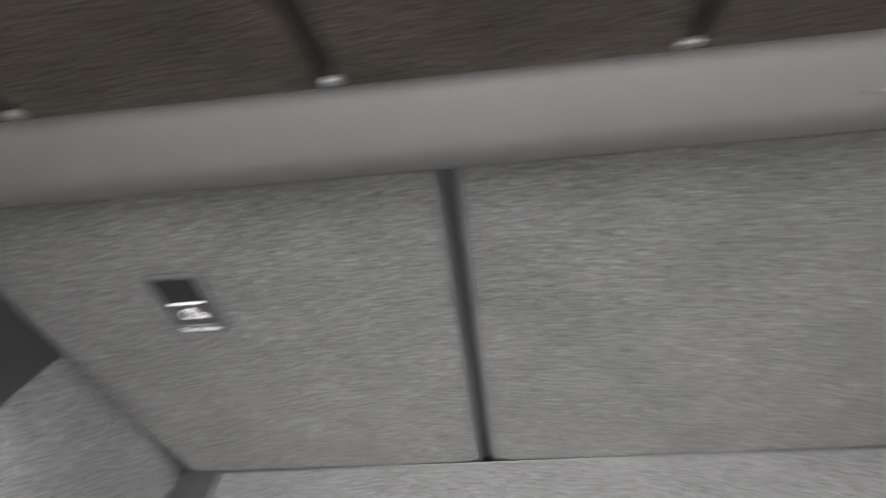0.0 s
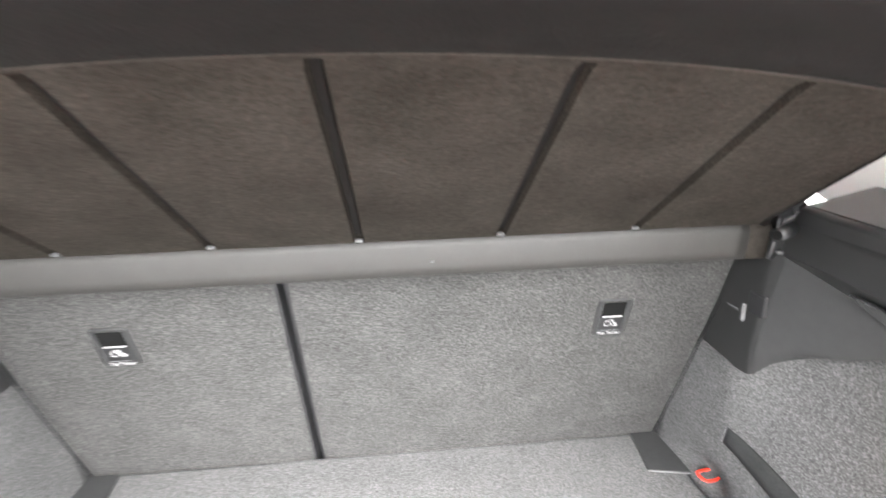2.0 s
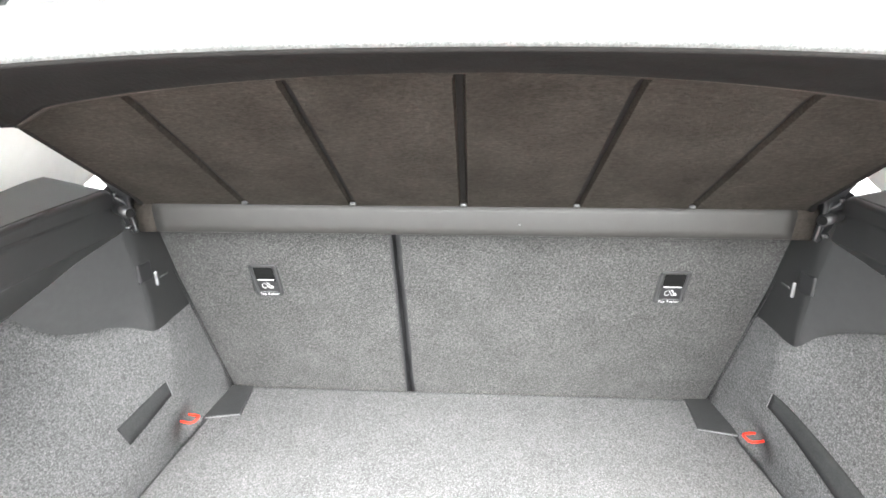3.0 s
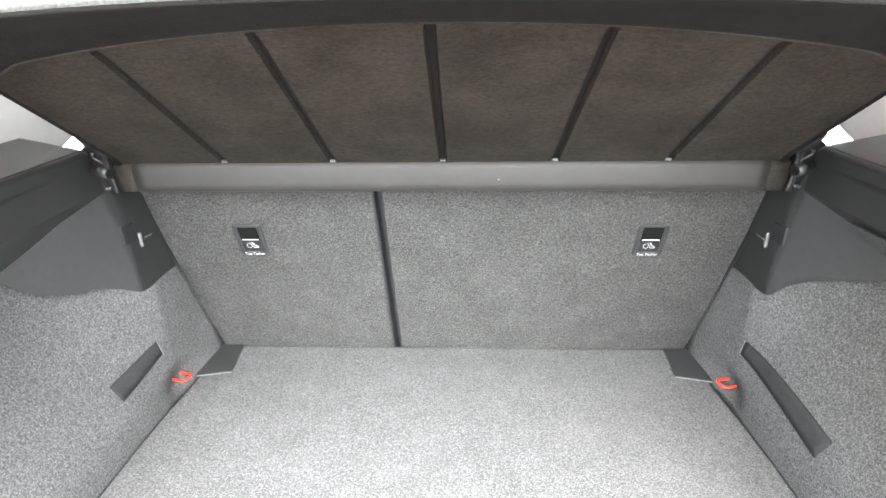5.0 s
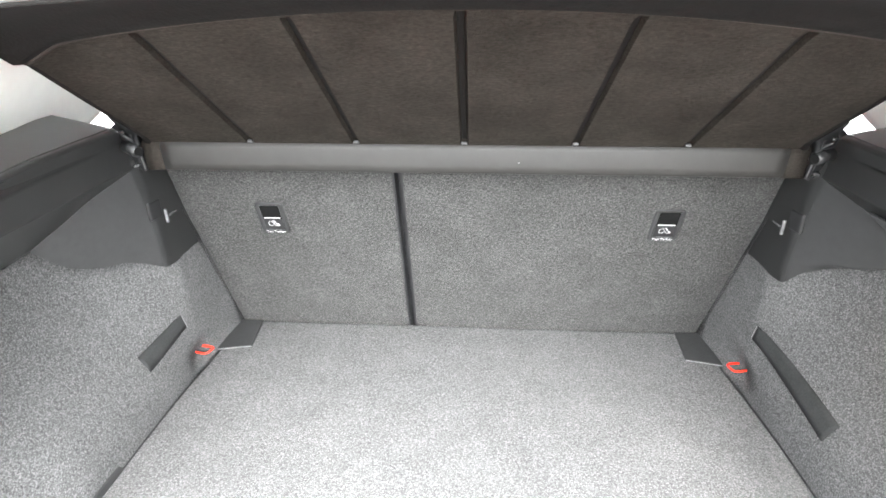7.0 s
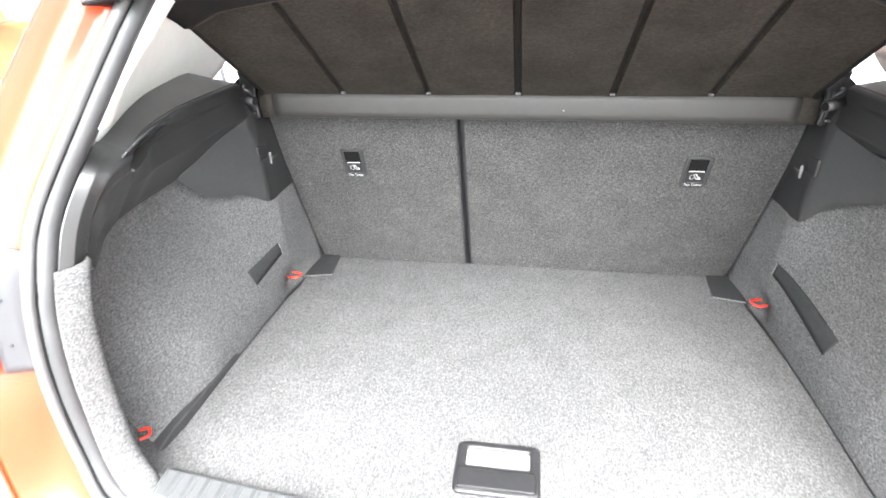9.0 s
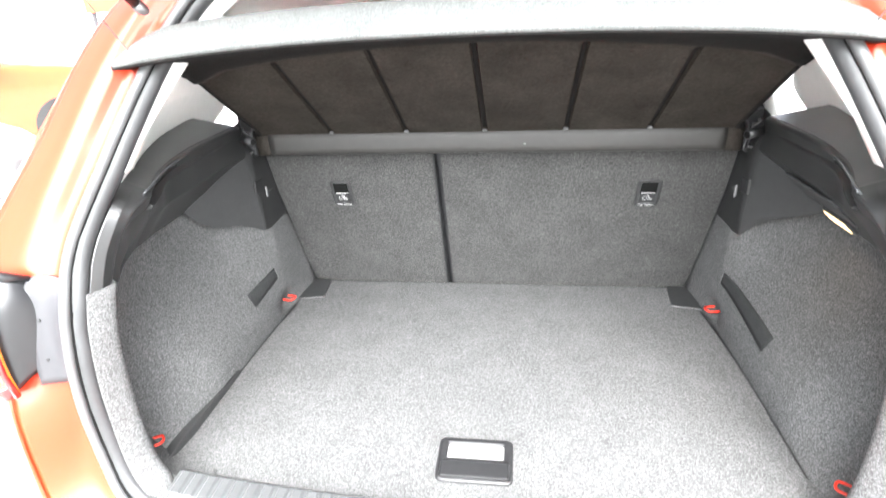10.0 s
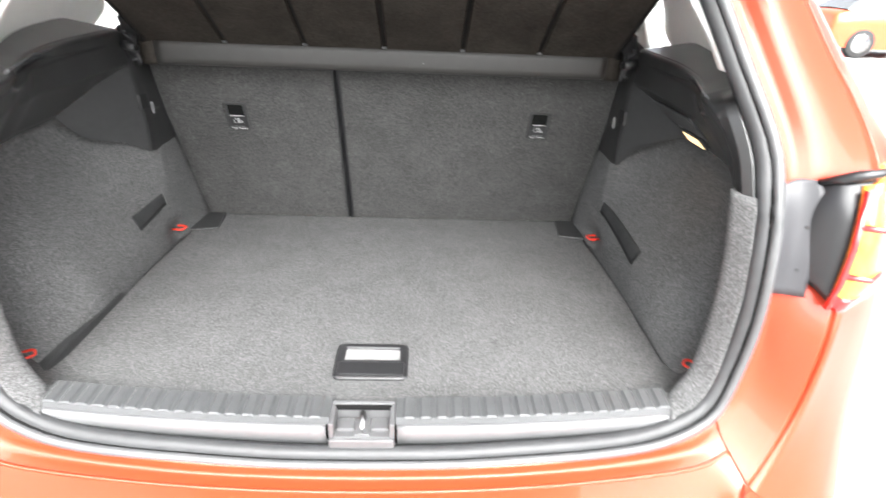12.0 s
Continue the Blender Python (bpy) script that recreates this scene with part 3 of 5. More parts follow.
TRIM_CREASE_LOW = [(0.5255, -0.205, 1.152), (0.526, -0.3, 1.15), (0.528, -0.35, 1.149), (0.531, -0.42, 1.146), (0.5215, -0.512, 1.1425), (0.5075, -0.558, 1.1328), (0.498, -0.595, 1.1259), (0.5015, -0.602, 1.1247), (0.506, -0.646, 1.1082), (0.52, -0.676, 1.0712), (0.529, -0.699, 1.0149)]
TRIM_FOLD = [(0.5285, -0.203, 1.108), (0.534, -0.294, 1.106), (0.536, -0.346, 1.104), (0.539, -0.418, 1.1), (0.5344, -0.504, 1.0998), (0.5306, -0.541, 1.0955), (0.5286, -0.576, 1.0962), (0.5284, -0.584, 1.0931), (0.5338, -0.622, 1.0729), (0.5438, -0.647, 1.0419), (0.5526, -0.661, 1.0042)]
TRIM_FOOT = [(0.57, -0.22, 1.06), (0.588, -0.29, 1.05), (0.592, -0.335, 1.042), (0.602, -0.4, 1.032), (0.607, -0.475, 1.027), (0.608, -0.505, 1.023), (0.608, -0.535, 1.02), (0.608, -0.541, 1.018), (0.608, -0.57, 1.005), (0.608, -0.588, 0.988), (0.608, -0.602, 0.972)]


def trim_section(i):
    """One cross-section of the trim, from its hidden outer edge over the ridge and the crease to its foot."""
    tail = (0.0, 0.5, 1.0, 1.0)[max(0, i - 7)]
    back = Vector((0.018, 0.022, 0)) * tail
    outer, fold, foot = Vector(TRIM_OUTER[i]), Vector(TRIM_FOLD[i]), Vector(TRIM_FOOT[i])
    ridge, ridge_low, crease, crease_low = (Vector(r[i]) + back for r in (TRIM_RIDGE, TRIM_RIDGE_LOW, TRIM_CREASE, TRIM_CREASE_LOW))
    tuck = outer + Vector((0.004 + 0.014 * tail, 0.006 + 0.008 * tail, -0.003))
    swell = outer.lerp(ridge, 0.5) + Vector((-0.006, -0.003, 0)) * tail
    return [tuple(p) for p in (tuck, outer, swell, ridge, ridge_low, crease, crease_low, fold, fold.lerp(foot, 0.12), foot)]


TRIM = [trim_section(i) for i in range(len(TRIM_RIDGE))]


# upright facets beside the seat backs, in rows from foot to top
PANEL_FOOT = [(0.514, -0.05, 0.88), (0.522, -0.052, 0.888), (0.53, -0.07, 0.903), (0.534, -0.12, 0.908), (0.538, -0.176, 0.911), (0.543, -0.19, 0.914), (0.553, -0.215, 0.932), (0.566, -0.255, 0.953), (0.578, -0.3, 0.966), (0.59, -0.345, 0.99), (0.6, -0.385, 1.033)]
PANEL_LOW = [(0.514, -0.085, 0.97), (0.521, -0.086, 0.97), (0.527, -0.1, 0.97), (0.53, -0.145, 0.97), (0.532, -0.187, 0.97), (0.537, -0.2, 0.972), (0.546, -0.225, 0.98), (0.557, -0.26, 0.99), (0.569, -0.3, 1), (0.582, -0.345, 1.02), (0.599, -0.39, 1.042)]
PANEL_MID = [(0.512, -0.14, 1.09), (0.519, -0.141, 1.09), (0.524, -0.15, 1.09), (0.525, -0.18, 1.09), (0.527, -0.208, 1.09), (0.5335, -0.224, 1.085), (0.541, -0.245, 1.078), (0.552, -0.275, 1.07), (0.565, -0.31, 1.062), (0.58, -0.35, 1.055), (0.6, -0.395, 1.05)]
PANEL_TOP = [(0.51, -0.17, 1.19), (0.516, -0.171, 1.19), (0.519, -0.18, 1.19), (0.519, -0.21, 1.19), (0.52, -0.24, 1.186), (0.53, -0.262, 1.17), (0.54, -0.275, 1.15), (0.552, -0.295, 1.13), (0.566, -0.32, 1.105), (0.582, -0.355, 1.08), (0.602, -0.4, 1.056)]


def crisp(row):
    """Extra points beside the folds of a section, so that its flats stay flat."""
    out = []
    for p, q in zip(row, row[1:]):
        out.append(p)
        p, q = Vector(p), Vector(q)
        if len(out) > 1:
            out += [tuple(p.lerp(q, 0.1)), tuple(p.lerp(q, 0.9))]
    return out + [row[-1]]


for s in (1, -1):
    trim = part("side_trim", loft([flip(crisp(r[3:]), s) for r in TRIM], 70, 0), SATIN, car, "satin black plastic boot side trim with a shelf ledge", smooth=True, thick=0.004, facing=(-s, 0, 0))
    part("ledge_top", loft([flip(crisp(r[:4]), s) for r in TRIM], 70, 0), LEDGE, trim, "smooth glossy ledge top", smooth=True, thick=0.004, facing=(0, 0, 1))
    facet = [[(0.486, -0.622, 1.153), (0.4885, -0.62, 1.1525), (0.5, -0.612, 1.1415)], [(0.503, -0.565, 1.1565), (0.5055, -0.564, 1.156), (0.516, -0.557, 1.1435)], [(0.521, -0.5, 1.1605), (0.523, -0.4995, 1.16), (0.53, -0.494, 1.15)], [(0.5305, -0.45, 1.16), (0.5315, -0.4495, 1.1595), (0.5335, -0.447, 1.155)]]
    part("trim_facet", loft([flip(r, s) for r in facet], 24, 6), GLOSS, trim, "smooth glossy facet on the trim", smooth=True, thick=0.003, facing=(-s, -0.5, 1))
    low = 1 if s > 0 else 0
    raise_foot = [0, 0, 0, 0, 0, 0, 0.012, 0.02, 0.03, 0.03, 0]
    foot_row = [(x, y, z + low * d) for (x, y, z), d in zip(PANEL_FOOT, raise_foot)]
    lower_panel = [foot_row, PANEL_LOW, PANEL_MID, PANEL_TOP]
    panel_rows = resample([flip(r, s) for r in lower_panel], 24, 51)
    # dark hook panel, paler facet: the fall of light across the fold is coloured in
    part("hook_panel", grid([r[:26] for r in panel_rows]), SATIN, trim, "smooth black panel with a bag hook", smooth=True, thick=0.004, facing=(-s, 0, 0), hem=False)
    part("lower_panel", grid([r[25:] for r in panel_rows]), GRAINED_LIT, trim, "grained black plastic facet, coloured lighter for the light on it", smooth=True, thick=0.004, facing=(-s, 0, 0), hem=False)
    # bag hook in its dark cup
    part("hook_cup", box(-0.004, 0.004, -0.0155, 0.0155, -0.017, 0.017, 0.0035, Matrix.Translation((s * 0.5318, -0.1945, 1.026)) @ Matrix.Rotation(s * 0.14, 4, "Z")), BRACKET, trim, "dark hook recess")
    part("bag_hook", box(-0.003, 0.003, -0.0028, 0.0028, -0.013, 0.013, 0.0025, Matrix.Translation((s * 0.517, -0.187, 1.012))), BAG, trim, "pale grey bag hook")
    part("embossed_mark", box(-0.001, 0.001, -0.012, 0.012, -0.002, 0.002, 0.0008, Matrix.Translation((s * 0.5285, -0.148, 1.003))), BAG, trim)
    # vent slots under the ledge
    if s < 0:
        continue
    back = [[(s * (0.5373 + 0.0395 * f), y - 0.040 * f, 1.0966 - 0.0395 * f) for f in (0.2, 0.4, 0.7, 1.02)] for y in np.linspace(-0.309, -0.462, 12)]
    vent = part("vent", grid(back), BRACKET, trim, "dark vent slots under the ledge", thick=0.002, facing=(-s, 0, -1))
    for i in range(17):
        y = -0.312 - i * 0.0092
        line = [(s * (0.5362 + 0.0395 * f), y - 0.040 * f, 1.0955 - 0.0395 * f) for f in (0.16, 0.2, 0.5, 0.97, 1.0)]
        part("vent_slat", tube(line, [0.0009, 0.0016, 0.0018, 0.0016, 0.0009], 6), BLACK, vent, smooth=True)

trim = [o for o in car.children if o.name.startswith("side_trim")][0]
scuff = tube([tuple(p) for p in spline([(0.5285, -0.422, 1.1475), (0.529, -0.428, 1.1492), (0.5292, -0.435, 1.1488), (0.5295, -0.441, 1.1468), (0.5292, -0.434, 1.1464), (0.529, -0.427, 1.1462)], 24)], 0.00022, 5)
part("scuff_mark", scuff, BAG, trim, "pale scuff on the trim crease")
lamp_frame = part("boot_lamp", box(-0.0155, 0.0155, -0.038, 0.038, -0.007, 0.004, 0.003, Matrix.Translation((0.587, -0.436, 1.047)) @ Matrix.Rotation(radians(44), 4, "Y")), BLACK, car, "small lit boot lamp with a warm lens")
part("lamp_lens", box(-0.0113, 0.0113, -0.031, 0.031, -0.0085, -0.006, 0.001, Matrix.Translation((0.587, -0.436, 1.047)) @ Matrix.Rotation(radians(44), 4, "Y")), LAMP_GLOW, lamp_frame, "warm glowing lens")
lamp_light = bpy.data.lights.new("boot_lamp_light", "AREA")
lamp_light.shape, lamp_light.size, lamp_light.size_y = "RECTANGLE", 0.018, 0.054
lamp_light.energy, lamp_light.color = 0.026, (1.0, 0.66, 0.36)
new("boot_lamp_light", lamp_light).matrix_world = Matrix.Translation((0.5792, -0.436, 1.039)) @ Matrix.Rotation(radians(44), 4, "Y")

# ---- boot floor and what lies on it ----
half = [(0.0, -0.746), (0.15, -0.743), (0.30, -0.734), (0.44, -0.721), (0.50, -0.708), (0.524, -0.688), (0.53, -0.65), (0.53, -0.55), (0.531, -0.45), (0.529, -0.33), (0.524, -0.23), (0.516, -0.14), (0.514, -0.06), (0.513, 0.0)]
outline = half + [(-x, y) for x, y in half[::-1][:-1]]
floor_thing = base("boot_floor", (0, -0.36, 0.66), "grey carpeted boot floor board with a pull handle", "boot floor")
board = part("board", slab(outline, 0.018, Matrix.Translation((0, 0, FLOOR)), 0.005), CARPET, floor_thing)
for s in (1, -1):
    fill = [[(s * x, y, z) for x, y, z in r] for r in ([(0.44, -0.68, 0.672), (0.44, -0.735, 0.679), (0.45, -0.752, 0.695)], [(0.50, -0.66, 0.672), (0.505, -0.70, 0.682), (0.51, -0.735, 0.703)], [(0.545, -0.60, 0.672), (0.555, -0.66, 0.684), (0.556, -0.70, 0.72)], [(0.60, -0.55, 0.675), (0.60, -0.62, 0.69), (0.60, -0.66, 0.74)])]
    part("corner_carpet", loft(fill, 14, 10), CARPET, car, smooth=True, thick=0.006)
under = part("boot_tub", box(-0.6, 0.6, -0.72, 0.02, 0.60, 0.655, 0.0), CARPET, car)

gap_line = [(x, y, FLOOR - 0.0015) for x, y in half[5:]]
for s in (1, -1):
    part("edge_joint", tube(flip(gap_line, s), 0.0016, 6), BRACKET, floor_thing)
part("seat_joint", tube([(x, -0.0035, FLOOR + 0.0005) for x in np.linspace(-0.51, 0.51, 12)], 0.0011, 6), BRACKET, floor_thing)

def round_rect(x0, x1, y0, y1, r, n=6):
    out = []
    for cx, cy, q in ((x1 - r, y1 - r, 0), (x0 + r, y1 - r, 1), (x0 + r, y0 + r, 2), (x1 - r, y0 + r, 3)):
        out += [(cx + r * math.cos((q + k / n) * math.pi / 2), cy + r * math.sin((q + k / n) * math.pi / 2)) for k in range(n + 1)]
    return out + out[:1]


rings = ((round_rect(-0.064, 0.064, -0.69, -0.594, 0.012), -0.002), (round_rect(-0.064, 0.064, -0.69, -0.594, 0.012), 0.0035), (round_rect(-0.061, 0.061, -0.687, -0.597, 0.010), 0.006),
         (round_rect(-0.051, 0.051, -0.643, -0.605, 0.006), 0.006), (round_rect(-0.049, 0.049, -0.641, -0.607, 0.005), 0.004), (round_rect(-0.049, 0.049, -0.641, -0.607, 0.005), -0.004))
handle = part("pull_handle", grid([[(x, y, FLOOR + h) for x, y in pts] for pts, h in rings]), BRACKET, floor_thing, "black plastic floor handle with a grip opening", smooth=True)
part("grip_recess", box(-0.0495, 0.0495, -0.6415, -0.6065, FLOOR - 0.006, FLOOR + 0.0012, 0.001), GRIP, handle, "pale grip recess")
part("grip_bar", box(-0.058, 0.058, -0.684, -0.648, FLOOR + 0.004, FLOOR + 0.0085, 0.0035), BRACKET, handle)

for s in (1, -1):
    tab = base("corner_tab", (s * 0.485, -0.06, FLOOR), "black plastic tab beside the folded seat back", "floor tab", "corner tabs")
    part("tab", slab([(s * 0.463, -0.003), (s * 0.512, -0.003), (s * 0.519, -0.07), (s * 0.521, -0.118), (s * 0.452, -0.103)], 0.004, Matrix.Translation((0, 0, FLOOR + 0.0045)), 0.0015), BLACK, tab)
    part("edge_strip", tube([(s * 0.519, -0.119, FLOOR + 0.003), (s * 0.452, -0.104, FLOOR + 0.003)], 0.0011, 6), BAG, tab)


def ring(name, place, turn, k=1.0):
    """A red lashing loop on a small red foot."""
    thing = base(name, place, "red plastic lashing ring at the boot floor edge", "lashing ring", "lashing rings")
    m = Matrix.Translation(place) @ Matrix.Rotation(turn, 4, "Z") @ Matrix.Diagonal((k, k, k, 1))
    pts = [(0.026, -0.013, 0.0), (-0.006, -0.014, 0.001), (-0.014, -0.008, 0.0015), (-0.015, 0.0, 0.002), (-0.014, 0.008, 0.0015), (-0.006, 0.014, 0.001), (0.026, 0.013, 0.0)]
    part("loop", tube([m @ Vector(p) for p in spline(pts, 20)], 0.0029 * k, 10), RED_PLASTIC, thing, smooth=True)
    part("foot", box(0.025, 0.03, -0.018, 0.018, -0.005, 0.005, 0.002, m), RED_PLASTIC, thing)
    return thing


ring("lashing_ring", (0.529, -0.146, 0.7), radians(12), 0.85)
ring("lashing_ring", (-0.529, -0.146, 0.7), radians(168), 0.85)
ring("lashing_ring", (0.548, -0.682, 0.717), radians(-35), 0.75)
ring("lashing_ring", (-0.556, -0.68, 0.717), radians(215), 0.75)

# elastic straps on the side carpets
for s in (1, -1):
    st = base("luggage_strap", (s * 0.543, -0.29, 0.79), "black elastic luggage strap stretched along the carpeted boot side", "strap", "luggage straps")
    (y0, z0), (y1, z1) = ((-0.17, 0.798), (-0.391, 0.769)) if s > 0 else ((-0.185, 0.795), (-0.303, 0.781))
    rows = []
    for f in np.linspace(0, 1, 22):
        y, z, w = y0 + (y1 - y0) * f, z0 + (z1 - z0) * f, 0.0145 + 0.002 * f
        row = [(s * (wall_x(y, z + d * w) - 0.0022 - 0.0025 * math.sin(math.pi * f)), y - 0.002 * d, z + d * w) for d in (-1, -0.33, 0.33, 1)]
        rows.append(row)
    part("webbing", grid(rows), WEBBING, st, smooth=True, thick=0.0016, offset=0.0)
    part("end_clip", tube([tuple(rows[0][0]), tuple(rows[0][-1])], 0.0015, 6), BAG, st)

side_strip = base("edge_strip", (-0.54, -0.56, FLOOR), "black rubber edge strip between floor board and side carpet", "edge strip")
strip_line = [(0.5285, -0.436, 0.016, 0.006), (0.529, -0.45, 0.017, 0.012), (0.5295, -0.54, 0.019, 0.014), (0.53, -0.64, 0.02, 0.015), (0.526, -0.7, 0.021, 0.015)]
strip_rows = [[(-x + 0.001, y, FLOOR - 0.004), (-x, y, FLOOR + h - 0.002), (-x - 0.002, y, FLOOR + h), (-x - w + 0.002, y, FLOOR + h + 0.001), (-x - w, y, FLOOR + h - 0.002), (-x - w, y, FLOOR - 0.004)] for x, y, w, h in strip_line]
strip_bm = loft(strip_rows, 24, 0)
for end in (0, -1):
    strip_bm.faces.new([strip_bm.verts.new(p) for p in strip_rows[end]])
part("strip", strip_bm, BLACK, side_strip)


# ---- rear seat backs ----
LEAN_ANGLE = math.atan(LEAN_BACK)


def on_seat(x, z, out=0.0):
    """The pose of a piece that lies on the seat back: x across, y up along it, z out towards the boot."""
    return Matrix.Translation((x, seat_y(z), z)) @ Matrix.Rotation(math.pi / 2, 4, "X") @ Matrix.Rotation(LEAN_ANGLE, 4, "X") @ Matrix.Translation((0, 0, out))


def tether(parent, x, s):
    """The recessed child-seat anchor frame with its symbol."""
    m = on_seat(x, 0.981)
    w, h = 0.0265, 0.0385

    def rounded(a, b, d, r, n=5):
        out = []
        for cx, cy, q in ((a - r, b - r, 0), (-a + r, b - r, 1), (-a + r, d + r, 2), (a - r, d + r, 3)):
            out += [(cx + r * math.cos((q + k / n) * math.pi / 2), cy + r * math.sin((q + k / n) * math.pi / 2)) for k in range(n + 1)]
        return out
    ro, ri = rounded(w, h, -h, 0.008), rounded(w - 0.0085, h - 0.0065, -h + 0.012, 0.003)
    rows = [[(x, y, z) for x, y in pts + pts[:1]] for pts, z in ((ro, -0.001), (ro, 0.0015), ([(x * 0.95, y * 0.965) for x, y in ro], 0.0032), ([(x * 1.04, y * 1.02) for x, y in ri], 0.003), (ri, 0.002), (ri, -0.003))]
    frame_bm = grid(rows)
    bmesh.ops.transform(frame_bm, matrix=m, verts=frame_bm.verts)
    rim = part("anchor_frame", frame_bm, BLACK, parent, "dark grey child seat anchor frame", smooth=True)
    part("recess", box(-w + 0.008, w - 0.008, -h + 0.008, h - 0.005, -0.004, 0.0012, 0.0, m), DEEP, rim)
    part("recess_floor", box(-w + 0.0085, w - 0.0085, -h + 0.012, -0.001, 0.001, 0.0016, 0.0, m), BRACKET, rim)
    part("anchor_bar", box(-w + 0.011, w - 0.011, 0.0015, 0.0034, 0.001, 0.0034, 0.0008, m), WHITE, rim, "bright steel anchor bar")
    sign = tube([(-0.006, -0.006, 0.002), (-0.010, -0.010, 0.002), (-0.0095, -0.016, 0.002), (-0.004, -0.018, 0.002), (-0.0015, -0.014, 0.002)], 0.0006, 5)
    tube([(-0.004, -0.005, 0.002), (0.003, -0.017, 0.002), (0.0105, -0.017, 0.002), (0.0105, -0.0145, 0.002), (0.006, -0.0145, 0.002)], 0.0008, 5, bm=sign)
    tube([(0.001, -0.006, 0.002), (0.005, -0.012, 0.002), (0.009, -0.012, 0.002)], 0.0008, 5, bm=sign)
    tube([(-0.001, -0.0045, 0.002), (0.002, -0.005, 0.002), (0.0045, -0.009, 0.002)], 0.0008, 5, bm=sign)
    bmesh.ops.transform(sign, matrix=m, verts=sign.verts)
    part("anchor_symbol", sign, WHITE, rim, "white printed child seat symbol")
    part("label_line", box(-0.012, 0.012, -h + 0.0122, -h + 0.013, 0.0028, 0.0034, 0.0002, m), BAG, rim)
    lettering("lettering", "Top Tether", 0.0078, m @ Matrix.Translation((0, -h + 0.0068, 0.0033)), WHITE, rim)


def seat_back(x0, x1, top0, top1, label):
    thing = base("rear_seat_back", ((x0 + x1) / 2, 0.05, 0.66), label, "seat back", "rear seat backs")
    bm = bmesh.new()
    nz, nx = 26, 20
    rows = []
    for i in range(nz + 1):
        f = i / nz
        z = 0.672 + (1.17 - 0.672) * f
        a, b = x0 + (top0 - x0) * f, x1 + (top1 - x1) * f
        row = []
        for j in range(nx + 1):
            g = j / nx
            e = min(g, 1 - g) * (b - a)
            roll = 0.006 * max(0.0, 1 - e / 0.012) ** 2
            row.append((a + (b - a) * g, seat_y(z) + roll, z))
        rows.append(row)
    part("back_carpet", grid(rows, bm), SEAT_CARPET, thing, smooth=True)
    pad = []
    for f in (0, 0.5, 1):
        z = 0.672 + 0.498 * f
        a, b = x0 + (top0 - x0) * f, x1 + (top1 - x1) * f
        pad.append([(a + 0.002, seat_y(z) + 0.006, z), (a + 0.002, seat_y(z) + 0.1, z), (b - 0.002, seat_y(z) + 0.1, z), (b - 0.002, seat_y(z) + 0.006, z)])
    pad_bm = grid(pad)
    top = pad[-1]
    pad_bm.faces.new([pad_bm.verts.new(p) for p in top])
    part("cushion", pad_bm, SEAT, thing, "charcoal cloth cushion")
    side = 1 if x1 > 0.3 else -1
    foot, head = (x1, top1) if side > 0 else (x0, top0)
    part("side_joint", tube([(foot + (head - foot) * f, seat_y(0.685 + 0.48 * f) - 0.0012, 0.685 + 0.48 * f) for f in np.linspace(0, 1, 8)], 0.0009, 6), BRACKET, thing)
    return thing


small = seat_back(-0.513, -0.126, -0.535, -0.126, "narrow rear seat back, upright, its rear covered in grey carpet")
wide = seat_back(-0.1085, 0.513, -0.1085, 0.535, "wide rear seat back, upright, its rear covered in grey carpet")
tether(small, -0.3605, -1)
tether(wide, 0.3605, 1)
gap = part("seat_gap_strip", grid([[(x, seat_y(z) + 0.004 + d, z) for x, d in ((-0.127, 0.0), (-0.1225, 0.0), (-0.1205, 0.02), (-0.1145, 0.02), (-0.1125, 0.002), (-0.1085, 0.002))] for z in (0.655, 0.9, 1.165)]), BRACKET, car, "black strip between the split seat backs")

# ---- parcel shelf, held up by its cords ----
TILT = radians(35.3)
PIV = Vector((0, -0.262, 1.163))


def on_shelf(x, u, v=0.0):
    """A point of the shelf: x across, u rearwards from its bend, v up from its underside."""
    return (x, PIV.y - u * math.cos(TILT) + v * math.sin(TILT), PIV.z + u * math.sin(TILT) + v * math.cos(TILT))


def ridge_u(x):
    return 0.322 - 0.34 * x * x - 0.30 * max(0.0, abs(x) - 0.40)


def lip_u(x):
    return 0.353 - 0.26 * x * x


shelf = base("parcel_shelf", tuple(PIV), "parcel shelf tilted up, pale grey carpet above and dark felt below", "parcel shelf")
xs = np.linspace(-0.466, 0.466, 81)
GROOVES = (-0.314, -0.157, 0.0, 0.157, 0.313)


def groove(x, u):
    """Depth of the pressed grooves in the underside."""
    d = 0.0
    for g in GROOVES:
        k = abs(x - g)
        if 0.002 < u < ridge_u(g) - 0.012 and k < 0.0055:
            d = 0.006
    return d


fine = sorted(set([round(float(v), 4) for v in xs] + [round(g + d, 4) for g in GROOVES for d in (-0.0062, -0.004, 0.004, 0.0062)]))
rows = []
for f in np.linspace(0, 1, 30):
    row = []
    for x in fine:
        u = -0.012 + (ridge_u(x) + 0.012) * f
        near = min(abs(x - g) for g in GROOVES)
        inside = near < 0.005 and 0.03 < f < 0.95
        sag = 0.010 * math.exp(-((1 - f) / 0.05) ** 2) + 0.004 * math.exp(-(f / 0.04) ** 2)
        row.append(on_shelf(x, u, (0.008 if inside else 0.0) - sag * 0.4))
    rows.append(row)
under_felt = part("underside", grid(rows), FELT, shelf, "brown-black felt underside with pressed grooves", smooth=False)
